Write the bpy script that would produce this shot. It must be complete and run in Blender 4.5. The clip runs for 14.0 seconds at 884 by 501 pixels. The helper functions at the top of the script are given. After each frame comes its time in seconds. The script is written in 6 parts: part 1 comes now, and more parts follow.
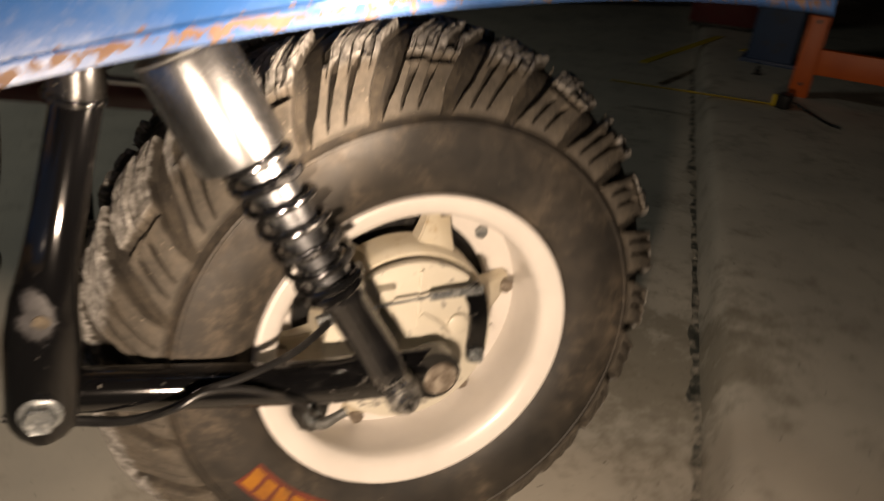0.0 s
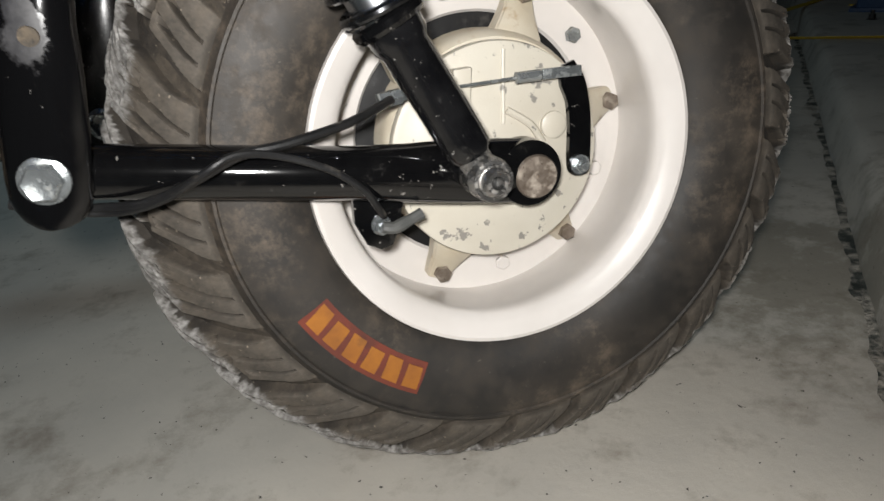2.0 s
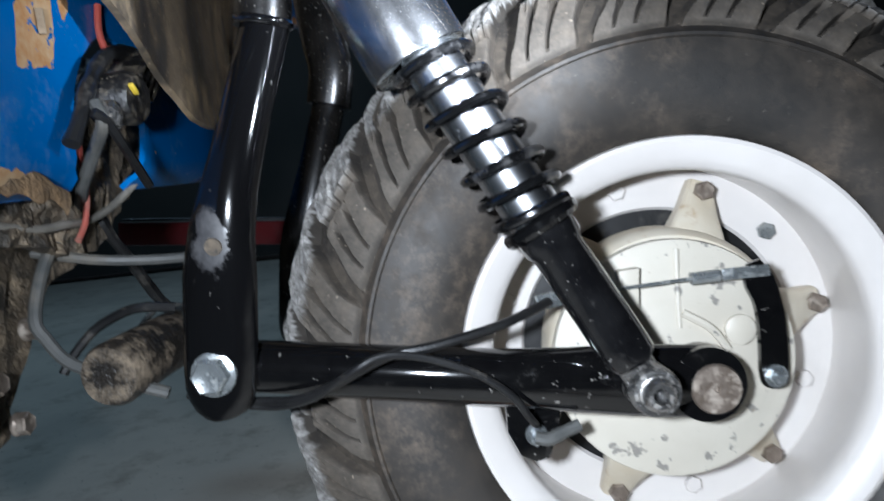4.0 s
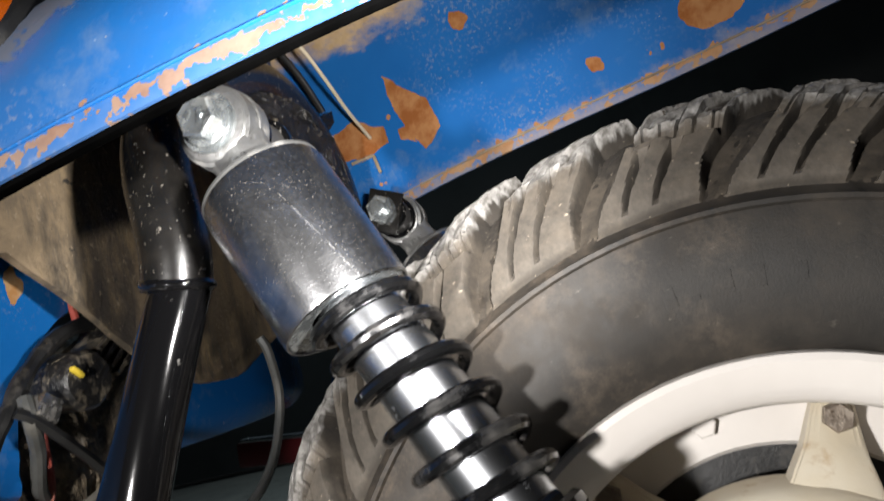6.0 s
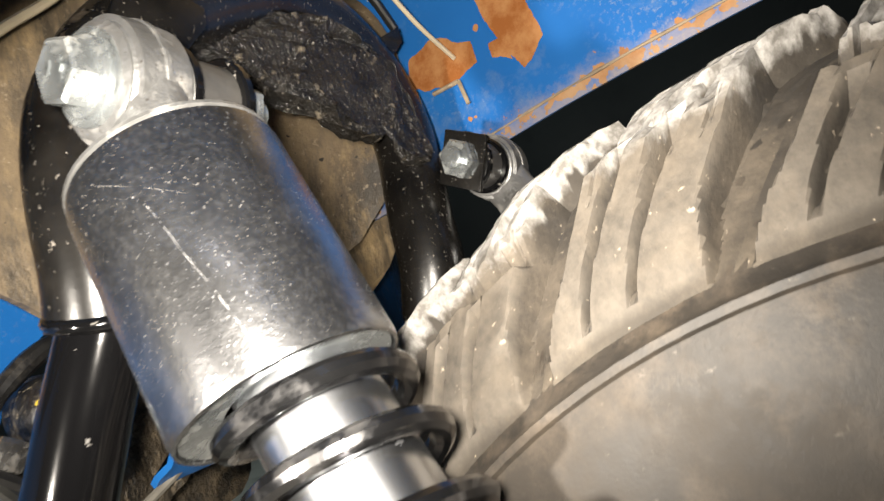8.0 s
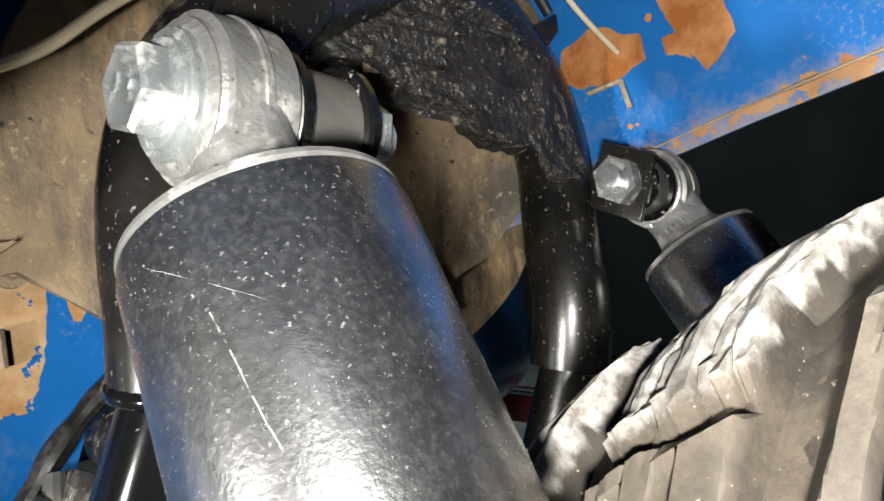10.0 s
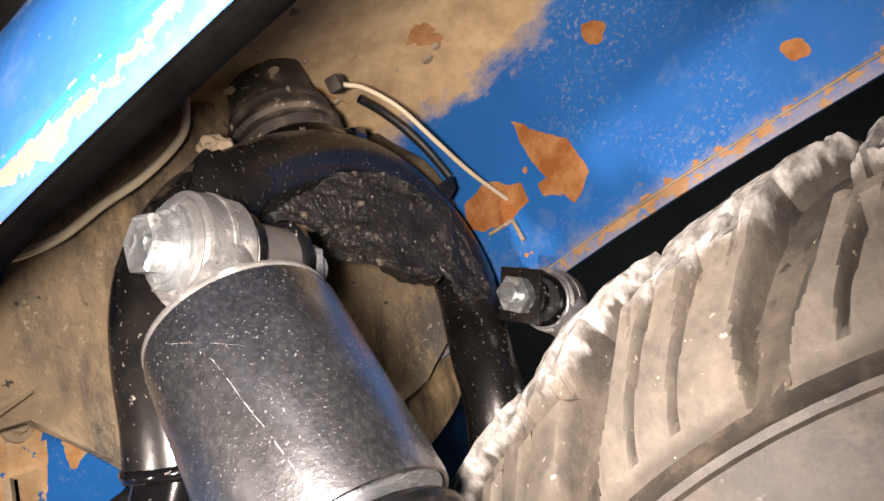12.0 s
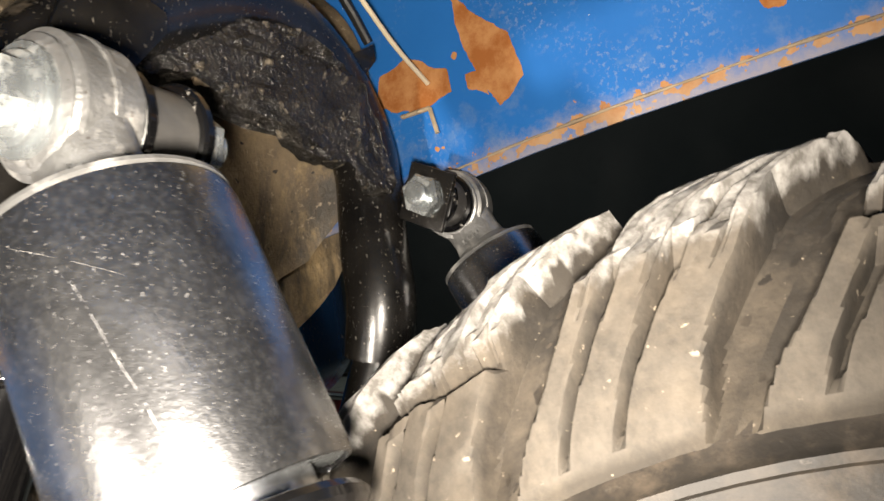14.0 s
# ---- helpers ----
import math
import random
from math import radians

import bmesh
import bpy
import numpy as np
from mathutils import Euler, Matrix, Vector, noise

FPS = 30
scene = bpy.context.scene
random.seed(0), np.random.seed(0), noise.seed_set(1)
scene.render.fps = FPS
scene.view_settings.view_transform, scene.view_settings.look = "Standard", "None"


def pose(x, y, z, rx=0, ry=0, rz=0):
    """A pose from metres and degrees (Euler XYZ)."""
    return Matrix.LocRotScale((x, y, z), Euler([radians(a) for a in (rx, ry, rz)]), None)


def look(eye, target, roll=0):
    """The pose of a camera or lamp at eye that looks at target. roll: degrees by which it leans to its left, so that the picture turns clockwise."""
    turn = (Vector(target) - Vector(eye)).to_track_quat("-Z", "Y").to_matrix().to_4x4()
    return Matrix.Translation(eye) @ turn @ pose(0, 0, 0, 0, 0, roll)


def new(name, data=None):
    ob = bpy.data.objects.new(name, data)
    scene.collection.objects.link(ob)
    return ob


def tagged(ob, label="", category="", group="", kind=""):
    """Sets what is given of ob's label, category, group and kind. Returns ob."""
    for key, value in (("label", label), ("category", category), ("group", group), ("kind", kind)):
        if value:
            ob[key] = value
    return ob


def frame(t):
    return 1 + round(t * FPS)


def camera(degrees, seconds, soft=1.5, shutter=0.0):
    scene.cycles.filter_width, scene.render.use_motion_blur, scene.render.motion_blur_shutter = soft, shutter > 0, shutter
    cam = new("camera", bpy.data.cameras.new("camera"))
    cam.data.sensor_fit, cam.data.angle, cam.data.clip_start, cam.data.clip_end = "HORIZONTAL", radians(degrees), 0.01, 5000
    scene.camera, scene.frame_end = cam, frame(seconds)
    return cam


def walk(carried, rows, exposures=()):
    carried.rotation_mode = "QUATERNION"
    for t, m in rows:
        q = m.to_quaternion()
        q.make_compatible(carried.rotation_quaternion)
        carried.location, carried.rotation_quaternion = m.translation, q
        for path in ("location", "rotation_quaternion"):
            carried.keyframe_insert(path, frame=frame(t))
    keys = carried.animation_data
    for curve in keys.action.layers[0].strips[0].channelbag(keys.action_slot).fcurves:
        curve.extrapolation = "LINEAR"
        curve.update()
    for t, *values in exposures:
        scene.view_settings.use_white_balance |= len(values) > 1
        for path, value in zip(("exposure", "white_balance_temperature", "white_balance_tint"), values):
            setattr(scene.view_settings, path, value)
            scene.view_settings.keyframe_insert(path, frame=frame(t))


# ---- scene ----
cam = camera(63.99, 14.0, shutter=0.4)
# seconds, place in metres, turn in degrees
PATH = [
    (0, -0.1442, -0.5275, 0.6470, 61.50, -4.13, -17.44),
    (0.3, -0.2410, -0.6057, 0.5292, 69.02, 5.40, -25.17),
    (0.5, -0.2421, -0.6130, 0.5395, 68.16, 5.47, -23.64),
    (1, -0.1888, -0.5835, 0.4795, 67.06, 4.08, -18.38),
    (1.5, -0.1616, -0.5430, 0.4210, 66.34, 5.22, -16.96),
    (2, -0.1272, -0.5175, 0.4090, 66.06, 3.95, -12.40),
    (2.2, -0.1045, -0.5255, 0.4048, 66.41, 3.28, -10.19),
    (4.3, -0.0779, -0.4817, 0.4107, 85.37, 8.70, 8.80),
    (4.5, -0.0826, -0.4500, 0.4156, 86.46, 9.69, 10.89),
    (5, -0.0759, -0.3890, 0.4271, 88.11, 11.61, 14.59),
    (5.5, -0.0249, -0.3681, 0.4654, 94.07, 12.80, 20.91),
    (6, 0.0220, -0.3457, 0.4445, 97.71, 14.60, 21.40),
    (6.5, 0.0300, -0.3156, 0.4436, 104.39, 14.61, 30.41),
    (7, 0.0395, -0.2639, 0.4565, 100.07, 14.28, 34.96),
    (7.2, 0.0291, -0.2494, 0.4605, 97.26, 15.05, 34.44),
    (9.3, 0.0034, -0.1339, 0.5150, 91.95, 10.84, 40.13),
    (9.5, -0.0099, -0.1372, 0.5147, 92.76, 10.23, 41.61),
    (10, -0.0245, -0.1458, 0.5209, 93.47, 9.34, 44.55),
    (10.5, -0.0237, -0.1498, 0.5210, 93.55, 9.23, 45.27),
    (11, -0.0119, -0.1570, 0.5126, 95.15, 10.88, 45.36),
    (11.5, 0.0168, -0.1739, 0.4904, 104.11, 15.58, 43.97),
    (12, 0.0309, -0.1951, 0.4810, 106.67, 17.21, 42.24),
    (12.5, 0.0380, -0.2045, 0.4791, 108.32, 16.84, 41.77),
    (13, 0.0342, -0.1830, 0.4846, 106.66, 16.40, 40.33),
    (13.5, 0.0211, -0.1557, 0.4990, 96.51, 12.50, 34.98),
    (14, 0.0022, -0.1764, 0.5140, 92.25, 8.69, 29.98),
]
# seconds, stops, kelvin, tint of the phone's own exposure and white balance
EXPOSURE = [(0.0, 1.75, 9900, 22), (0.5, 1.85, 8600, 15), (1.0, 2.0, 7600, 14), (1.5, 2.1, 6800, 12), (2.0, 1.78, 6450, 10), (2.2, 1.8, 6450, 10), (4.3, 1.9, 5400, 8), (5.0, 2.25, 5450, 8),
            (5.5, 1.9, 6000, 11), (6.5, 1.75, 7000, 11), (7.2, 2.3, 7500, 12), (9.3, 2.35, 6750, 8), (9.6, 2.3, 6700, 8), (10.2, 2.15, 6800, 8), (11.0, 1.95, 6950, 11), (11.6, 2.05, 7300, 19),
            (12.5, 2.4, 7550, 22), (13.2, 2.5, 7550, 17), (13.6, 2.75, 7700, 13), (14.0, 2.25, 7550, 12)]
walk(cam, [(t, pose(x, y, z, rx, ry, rz)) for t, x, y, z, rx, ry, rz in PATH], EXPOSURE)
# path end

# ---------------------------------------------------------------- light
world = bpy.data.worlds.new("room_dark")
world.use_nodes = True
world.node_tree.nodes["Background"].inputs[0].default_value = (0.75, 0.85, 1.0, 1)
world.node_tree.nodes["Background"].inputs[1].default_value = 0.004
scene.world = world


# the hand-held white torch, which goes from the wheel's side to the fork's crown, and one dim tube lamp under the ceiling
torch = bpy.data.lights.new("torch_light", "SPOT")
torch.energy, torch.color, torch.shadow_soft_size = 6.3, (1.0, 0.98, 0.95), 0.016
torch.spot_size, torch.spot_blend = math.radians(146), 1.0
new("torch_light", torch).matrix_world = look((-0.150, -0.545, 0.445), (-0.02, -0.05, 0.245))
torch = bpy.data.lights.new("torch_light", "SPOT")
torch.energy, torch.color, torch.shadow_soft_size = 3.3, (1.0, 0.98, 0.95), 0.010
torch.spot_size, torch.spot_blend = math.radians(92), 1.0
new("torch_light", torch).matrix_world = look((0.006, -0.199, 0.497), (-0.180, 0.044, 0.568))
tube_light = bpy.data.lights.new("ceiling_tube_light", "AREA")
tube_light.energy, tube_light.color, tube_light.size = 3.2, (0.66, 0.88, 1.0), 0.6
new("ceiling_tube_light", tube_light).location = (-1.6, 1.5, 2.6)

# ---------------------------------------------------------------- materials


def nodes_of(name):
    m = bpy.data.materials.new(name)
    m.use_nodes = True
    nt = m.node_tree
    return m, nt, nt.nodes["Principled BSDF"]


def link(nt, a, b):
    nt.links.new(a, b)


def coords(nt, scale=(1, 1, 1)):
    tc = nt.nodes.new("ShaderNodeTexCoord")
    mp = nt.nodes.new("ShaderNodeMapping")
    mp.inputs["Scale"].default_value = scale
    link(nt, tc.outputs["Object"], mp.inputs["Vector"])
    return mp.outputs["Vector"]


def noise_tex(nt, vec, scale, detail=4.0, rough=0.55):
    n = nt.nodes.new("ShaderNodeTexNoise")
    n.inputs["Scale"].default_value, n.inputs["Detail"].default_value, n.inputs["Roughness"].default_value = scale, detail, rough
    link(nt, vec, n.inputs["Vector"])
    return n.outputs["Fac"]


def ramp(nt, fac, lo, hi, a=(0, 0, 0, 1), b=(1, 1, 1, 1)):
    r = nt.nodes.new("ShaderNodeValToRGB")
    e = r.color_ramp.elements
    e[0].position, e[1].position, e[0].color, e[1].color = lo, hi, a, b
    link(nt, fac, r.inputs["Fac"])
    return r.outputs["Color"]


def mix(nt, fac, a, b):
    m = nt.nodes.new("ShaderNodeMix")
    m.data_type = "RGBA"
    if isinstance(fac, (int, float)):
        m.inputs[0].default_value = fac
    else:
        link(nt, fac, m.inputs[0])
    for socket, value in ((m.inputs[6], a), (m.inputs[7], b)):
        if isinstance(value, tuple):
            socket.default_value = (*value[:3], 1)
        else:
            link(nt, value, socket)
    return m.outputs[2]


def calc(nt, op, a, b=0.0, clamp=False):
    m = nt.nodes.new("ShaderNodeMath")
    m.operation, m.use_clamp = op, clamp
    for socket, value in zip(m.inputs, (a, b)):
        if isinstance(value, (int, float)):
            socket.default_value = value
        else:
            link(nt, value, socket)
    return m.outputs[0]


def bump(nt, bsdf, height, strength, distance):
    b = nt.nodes.new("ShaderNodeBump")
    b.inputs["Strength"].default_value, b.inputs["Distance"].default_value = strength, distance
    link(nt, height, b.inputs["Height"])
    link(nt, b.outputs["Normal"], bsdf.inputs["Normal"])


def worn(name, base, base2, dirt, rough, metal=0.0, scale=30.0, fine=400.0, dirt_lo=0.55, dirt_hi=0.75, dirt_scale=18.0,
         dirt_rough=0.9, relief=0.25, depth=0.0006, coat=0.0, stretch=(1, 1, 1), speck=None, speck_lo=0.66):
    """A worn surface: two tones, dirt that gathers in patches, specks and fine relief."""
    m, nt, bsdf = nodes_of(name)
    vec = coords(nt, stretch)
    tone = mix(nt, ramp(nt, noise_tex(nt, vec, scale), 0.35, 0.65), base, base2)
    mask = ramp(nt, noise_tex(nt, vec, dirt_scale, 6.0, 0.65), dirt_lo, dirt_hi)
    colour = mix(nt, mask, tone, dirt)
    if speck:
        colour = mix(nt, ramp(nt, noise_tex(nt, vec, fine * 0.6, 3.0, 0.6), speck_lo, speck_lo + 0.05), colour, speck)
    link(nt, colour, bsdf.inputs["Base Color"])
    link(nt, ramp(nt, mask, 0.0, 1.0, (rough,) * 3 + (1,), (dirt_rough,) * 3 + (1,)), bsdf.inputs["Roughness"])
    if metal:
        link(nt, ramp(nt, mask, 0.0, 1.0, (metal,) * 3 + (1,), (0, 0, 0, 1)), bsdf.inputs["Metallic"])
    bsdf.inputs["Coat Weight"].default_value = coat
    bump(nt, bsdf, calc(nt, "ADD", noise_tex(nt, vec, fine, 3.0), calc(nt, "MULTIPLY", noise_tex(nt, vec, dirt_scale, 6.0, 0.65), 1.5)), relief, depth)
    return m


def sidewall_rubber():
    """Black rubber with a brown film, dried mud in patches, pale scuffs and fine grain."""
    m, nt, bsdf = nodes_of("dusty_sidewall_rubber")
    vec = coords(nt)
    colour = mix(nt, ramp(nt, noise_tex(nt, vec, 9.0, 6.0, 0.65), 0.36, 0.64), (0.010, 0.0092, 0.0082), (0.029, 0.024, 0.019))
    film = ramp(nt, noise_tex(nt, vec, 22.0, 8.0, 0.72), 0.46, 0.74)
    colour = mix(nt, calc(nt, "MULTIPLY", film, 0.36), colour, (0.085, 0.066, 0.047))
    patch = calc(nt, "MULTIPLY", ramp(nt, noise_tex(nt, vec, 52.0, 8.0, 0.78), 0.47, 0.76), ramp(nt, noise_tex(nt, vec, 10.0, 4.0, 0.6), 0.46, 0.60))
    colour = mix(nt, calc(nt, "MULTIPLY", patch, 0.70), colour, (0.165, 0.126, 0.090))
    scuff = ramp(nt, noise_tex(nt, coords(nt, (1.0, 1.0, 1.8)), 130.0, 6.0, 0.75), 0.635, 0.72)
    colour = mix(nt, calc(nt, "MULTIPLY", scuff, 0.38), colour, (0.20, 0.175, 0.145))
    link(nt, colour, bsdf.inputs["Base Color"])
    link(nt, ramp(nt, film, 0, 1, (0.60,) * 3 + (1,), (0.88,) * 3 + (1,)), bsdf.inputs["Roughness"])
    bump(nt, bsdf, calc(nt, "ADD", noise_tex(nt, vec, 900.0, 3.0), calc(nt, "MULTIPLY", noise_tex(nt, vec, 60.0, 7.0, 0.7), 1.6)), 0.16, 0.0006)
    return m


RUBBER = sidewall_rubber()


def tread_rubber():
    """Dusty rubber, chalky and torn where the attribute 'worn' says that the road has scrubbed it."""
    m, nt, bsdf = nodes_of("dusty_tread_rubber")
    vec = coords(nt)
    colour = mix(nt, ramp(nt, noise_tex(nt, vec, 40.0, 5.0, 0.6), 0.35, 0.65), (0.018, 0.015, 0.012), (0.034, 0.028, 0.021))
    scuffed = mix(nt, ramp(nt, noise_tex(nt, coords(nt, (1, 1, 1.6)), 75.0, 6.0, 0.7), 0.35, 0.65), (0.040, 0.035, 0.029), (0.085, 0.073, 0.059))
    up = nt.nodes.new("ShaderNodeAttribute")
    up.attribute_name = "proud"
    colour = mix(nt, ramp(nt, up.outputs["Fac"], 0.55, 0.95), colour, scuffed)
    dust = ramp(nt, noise_tex(nt, vec, 34.0, 8.0, 0.78), 0.44, 0.74)
    colour = mix(nt, calc(nt, "MULTIPLY", dust, 0.42), colour, (0.165, 0.132, 0.096))
    colour = mix(nt, ramp(nt, noise_tex(nt, vec, 330.0, 3.0, 0.6), 0.68, 0.74), colour, (0.30, 0.25, 0.19))
    at = nt.nodes.new("ShaderNodeAttribute")
    at.attribute_name = "worn"
    scrub = calc(nt, "ADD", at.outputs["Fac"], calc(nt, "MULTIPLY", noise_tex(nt, coords(nt, (1.0, 1.6, 1.0)), 170.0, 6.0, 0.75), 0.7))
    chalk = mix(nt, ramp(nt, noise_tex(nt, vec, 210.0, 4.0, 0.65), 0.35, 0.66), (0.105, 0.098, 0.088), (0.31, 0.30, 0.285))
    colour = mix(nt, ramp(nt, scrub, 0.64, 1.46), colour, chalk)
    link(nt, colour, bsdf.inputs["Base Color"])
    bsdf.inputs["Roughness"].default_value = 0.82
    bump(nt, bsdf, calc(nt, "ADD", noise_tex(nt, vec, 420.0, 5.0, 0.7), calc(nt, "MULTIPLY", noise_tex(nt, vec, 110.0, 5.0, 0.65), 0.9)), 0.32, 0.0009)
    return m


TREAD = tread_rubber()
RIM_PAINT = worn("white_rim_paint", (0.67, 0.635, 0.60), (0.60, 0.565, 0.53), (0.45, 0.36, 0.27), 0.34, scale=12, fine=500, dirt_lo=0.68, dirt_hi=0.9,
                 dirt_scale=30, relief=0.06, coat=0.3)
CREAM = worn("cream_chipped_paint", (0.565, 0.53, 0.45), (0.515, 0.475, 0.395), (0.24, 0.225, 0.20), 0.42, scale=20, fine=500, dirt_lo=0.600, dirt_hi=0.615,
             dirt_scale=70, dirt_rough=0.55, relief=0.16, speck=(0.30, 0.22, 0.14), speck_lo=0.72)
HUB_CREAM = worn("cream_hub_paint", (0.55, 0.48, 0.36), (0.60, 0.55, 0.45), (0.38, 0.26, 0.14), 0.45, scale=25, fine=500, dirt_lo=0.6, dirt_hi=0.75,
                 dirt_scale=40, relief=0.15)
BLACK = worn("black_gloss_paint", (0.0025, 0.0025, 0.0028), (0.004, 0.004, 0.0042), (0.022, 0.020, 0.018), 0.09, scale=60, fine=260, dirt_lo=0.6, dirt_hi=0.9,
             dirt_scale=60, relief=0.03, coat=0.3, speck=(0.18, 0.17, 0.155), speck_lo=0.675)


def dusty_black():
    """Black paint with grey specks and brown dust that has settled on the faces that look up."""
    m, nt, bsdf = nodes_of("dusty_black_paint")
    vec = coords(nt)
    geo = nt.nodes.new("ShaderNodeNewGeometry")
    xyz = nt.nodes.new("ShaderNodeSeparateXYZ")
    link(nt, geo.outputs["Normal"], xyz.inputs[0])
    settled = ramp(nt, calc(nt, "ADD", xyz.outputs[2], calc(nt, "MULTIPLY", calc(nt, "SUBTRACT", noise_tex(nt, vec, 45.0, 6.0, 0.7), 0.5), 1.1)), 0.62, 1.12)
    colour = mix(nt, ramp(nt, noise_tex(nt, vec, 60.0), 0.35, 0.65), (0.004, 0.0038, 0.0036), (0.0095, 0.0086, 0.0075))
    colour = mix(nt, calc(nt, "MULTIPLY", settled, 0.85), colour, (0.24, 0.19, 0.135))
    speck = ramp(nt, noise_tex(nt, coords(nt, (1, 1, 0.7)), 420.0, 4.0, 0.65), 0.635, 0.71)
    colour = mix(nt, speck, colour, (0.14, 0.125, 0.108))
    link(nt, colour, bsdf.inputs["Base Color"])
    link(nt, ramp(nt, calc(nt, "MAXIMUM", settled, speck), 0, 1, (0.27,) * 3 + (1,), (0.85,) * 3 + (1,)), bsdf.inputs["Roughness"])
    bump(nt, bsdf, calc(nt, "ADD", noise_tex(nt, vec, 300.0, 3.0), calc(nt, "MULTIPLY", noise_tex(nt, vec, 60.0, 5.0, 0.65), 1.2)), 0.10, 0.0007)
    return m


BLACK_DUSTY = dusty_black()
MUD = worn("dried_mud_on_black", (0.009, 0.0085, 0.008), (0.022, 0.0195, 0.0165), (0.17, 0.14, 0.10), 0.26, scale=90, fine=300, dirt_lo=0.60, dirt_hi=0.70,
           dirt_scale=95, relief=0.9, depth=0.003, speck=(0.26, 0.235, 0.20), speck_lo=0.675)
CHROME = worn("chrome_plate", (0.62, 0.64, 0.67), (0.55, 0.57, 0.6), (0.3, 0.29, 0.27), 0.27, 1.0, scale=40, fine=300, dirt_lo=0.66, dirt_hi=0.85, dirt_scale=70,
              relief=0.03)


def dusty_chrome():
    """Dark chrome under fine dust specks and short scratches, with a tan reflection of the flap painted down the side
    that faces forward.
    """
    m, nt, bsdf = nodes_of("dusty_dark_chrome")
    vec = coords(nt)
    patch = ramp(nt, noise_tex(nt, vec, 42.0, 4.0, 0.65), 0.40, 0.66)
    speck = calc(nt, "MULTIPLY", ramp(nt, noise_tex(nt, vec, 1000.0, 3.0, 0.65), 0.61, 0.75), patch)
    fleck = calc(nt, "MULTIPLY", ramp(nt, noise_tex(nt, coords(nt, (1.0, 1.0, 1.7)), 560.0, 4.0, 0.68), 0.75, 0.82), patch)
    film = calc(nt, "ADD", calc(nt, "MULTIPLY", ramp(nt, noise_tex(nt, vec, 520.0, 5.0, 0.75), 0.46, 0.70), 0.75), calc(nt, "MULTIPLY", ramp(nt, noise_tex(nt, vec, 26.0, 7.0, 0.75), 0.45, 0.68), 0.25), True)
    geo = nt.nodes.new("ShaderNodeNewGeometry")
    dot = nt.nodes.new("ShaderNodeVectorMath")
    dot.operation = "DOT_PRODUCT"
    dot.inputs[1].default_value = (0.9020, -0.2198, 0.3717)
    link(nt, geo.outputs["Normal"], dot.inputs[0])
    # tan reflection of the muddy flap, painted in by the normal's direction
    painted_reflection = ramp(nt, calc(nt, "ADD", dot.outputs["Value"], calc(nt, "MULTIPLY", noise_tex(nt, coords(nt, (1, 1, 0.5)), 110.0, 7.0, 0.75), 0.11)), 1.02, 1.07)
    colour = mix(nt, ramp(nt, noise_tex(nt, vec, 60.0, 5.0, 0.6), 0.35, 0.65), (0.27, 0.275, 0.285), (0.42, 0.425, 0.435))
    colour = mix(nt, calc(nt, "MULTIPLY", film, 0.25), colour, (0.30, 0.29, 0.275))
    colour = mix(nt, calc(nt, "MULTIPLY", painted_reflection, 0.30), colour, (0.27, 0.21, 0.15))
    bits = calc(nt, "MAXIMUM", speck, fleck)
    bits = calc(nt, "MULTIPLY", bits, 0.46)
    # two long scratches and a scuffed pale mark
    for start, end, half in (((-0.1330, -0.0900, 0.5240), (-0.1080, -0.0850, 0.4800), 0.00012), ((-0.1500, -0.0900, 0.5330), (-0.1270, -0.0800, 0.5230), 0.00004)):
        s, e = Vector(start), Vector(end)
        run = (e - s).normalized()
        side = run.cross(Vector((0.55, -0.80, 0.23))).normalized()
        off = nt.nodes.new("ShaderNodeVectorMath")
        off.operation = "SUBTRACT"
        off.inputs[1].default_value = s
        link(nt, vec, off.inputs[0])
        near = []
        for axis in (run, side):
            dp = nt.nodes.new("ShaderNodeVectorMath")
            dp.operation = "DOT_PRODUCT"
            dp.inputs[1].default_value = axis
            link(nt, off.outputs[0], dp.inputs[0])
            near.append(dp.outputs["Value"])
        within = calc(nt, "LESS_THAN", calc(nt, "ABSOLUTE", calc(nt, "SUBTRACT", near[0], (e - s).length / 2)), (e - s).length / 2)
        thin = calc(nt, "LESS_THAN", calc(nt, "ABSOLUTE", calc(nt, "ADD", near[1], calc(nt, "MULTIPLY", calc(nt, "SUBTRACT", noise_tex(nt, vec, 40.0), 0.5), 0.0022))), half)
        front = calc(nt, "GREATER_THAN", dot.outputs["Value"], 0.3)
        broken = calc(nt, "MULTIPLY", ramp(nt, noise_tex(nt, vec, 420.0, 3.0, 0.6), 0.40, 0.66), 0.42)
        bits = calc(nt, "MAXIMUM", bits, calc(nt, "MULTIPLY", broken, calc(nt, "MULTIPLY", front, calc(nt, "MULTIPLY", within, thin))))
    far_off = nt.nodes.new("ShaderNodeVectorMath")
    far_off.operation = "DISTANCE"
    far_off.inputs[1].default_value = (-0.1154, -0.0571, 0.5064)
    link(nt, vec, far_off.inputs[0])
    bits = calc(nt, "MAXIMUM", bits, calc(nt, "LESS_THAN", calc(nt, "ADD", far_off.outputs["Value"], calc(nt, "MULTIPLY", noise_tex(nt, vec, 320.0), 0.012)), 0.0072))
    colour = mix(nt, bits, colour, (0.40, 0.38, 0.35))
    link(nt, colour, bsdf.inputs["Base Color"])
    dull = calc(nt, "MAXIMUM", bits, calc(nt, "MAXIMUM", calc(nt, "ADD", calc(nt, "MULTIPLY", film, 0.040), 0.012), calc(nt, "MULTIPLY", painted_reflection, 0.14)), True)
    link(nt, ramp(nt, dull, 0.0, 1.0, (1, 1, 1, 1), (0, 0, 0, 1)), bsdf.inputs["Metallic"])
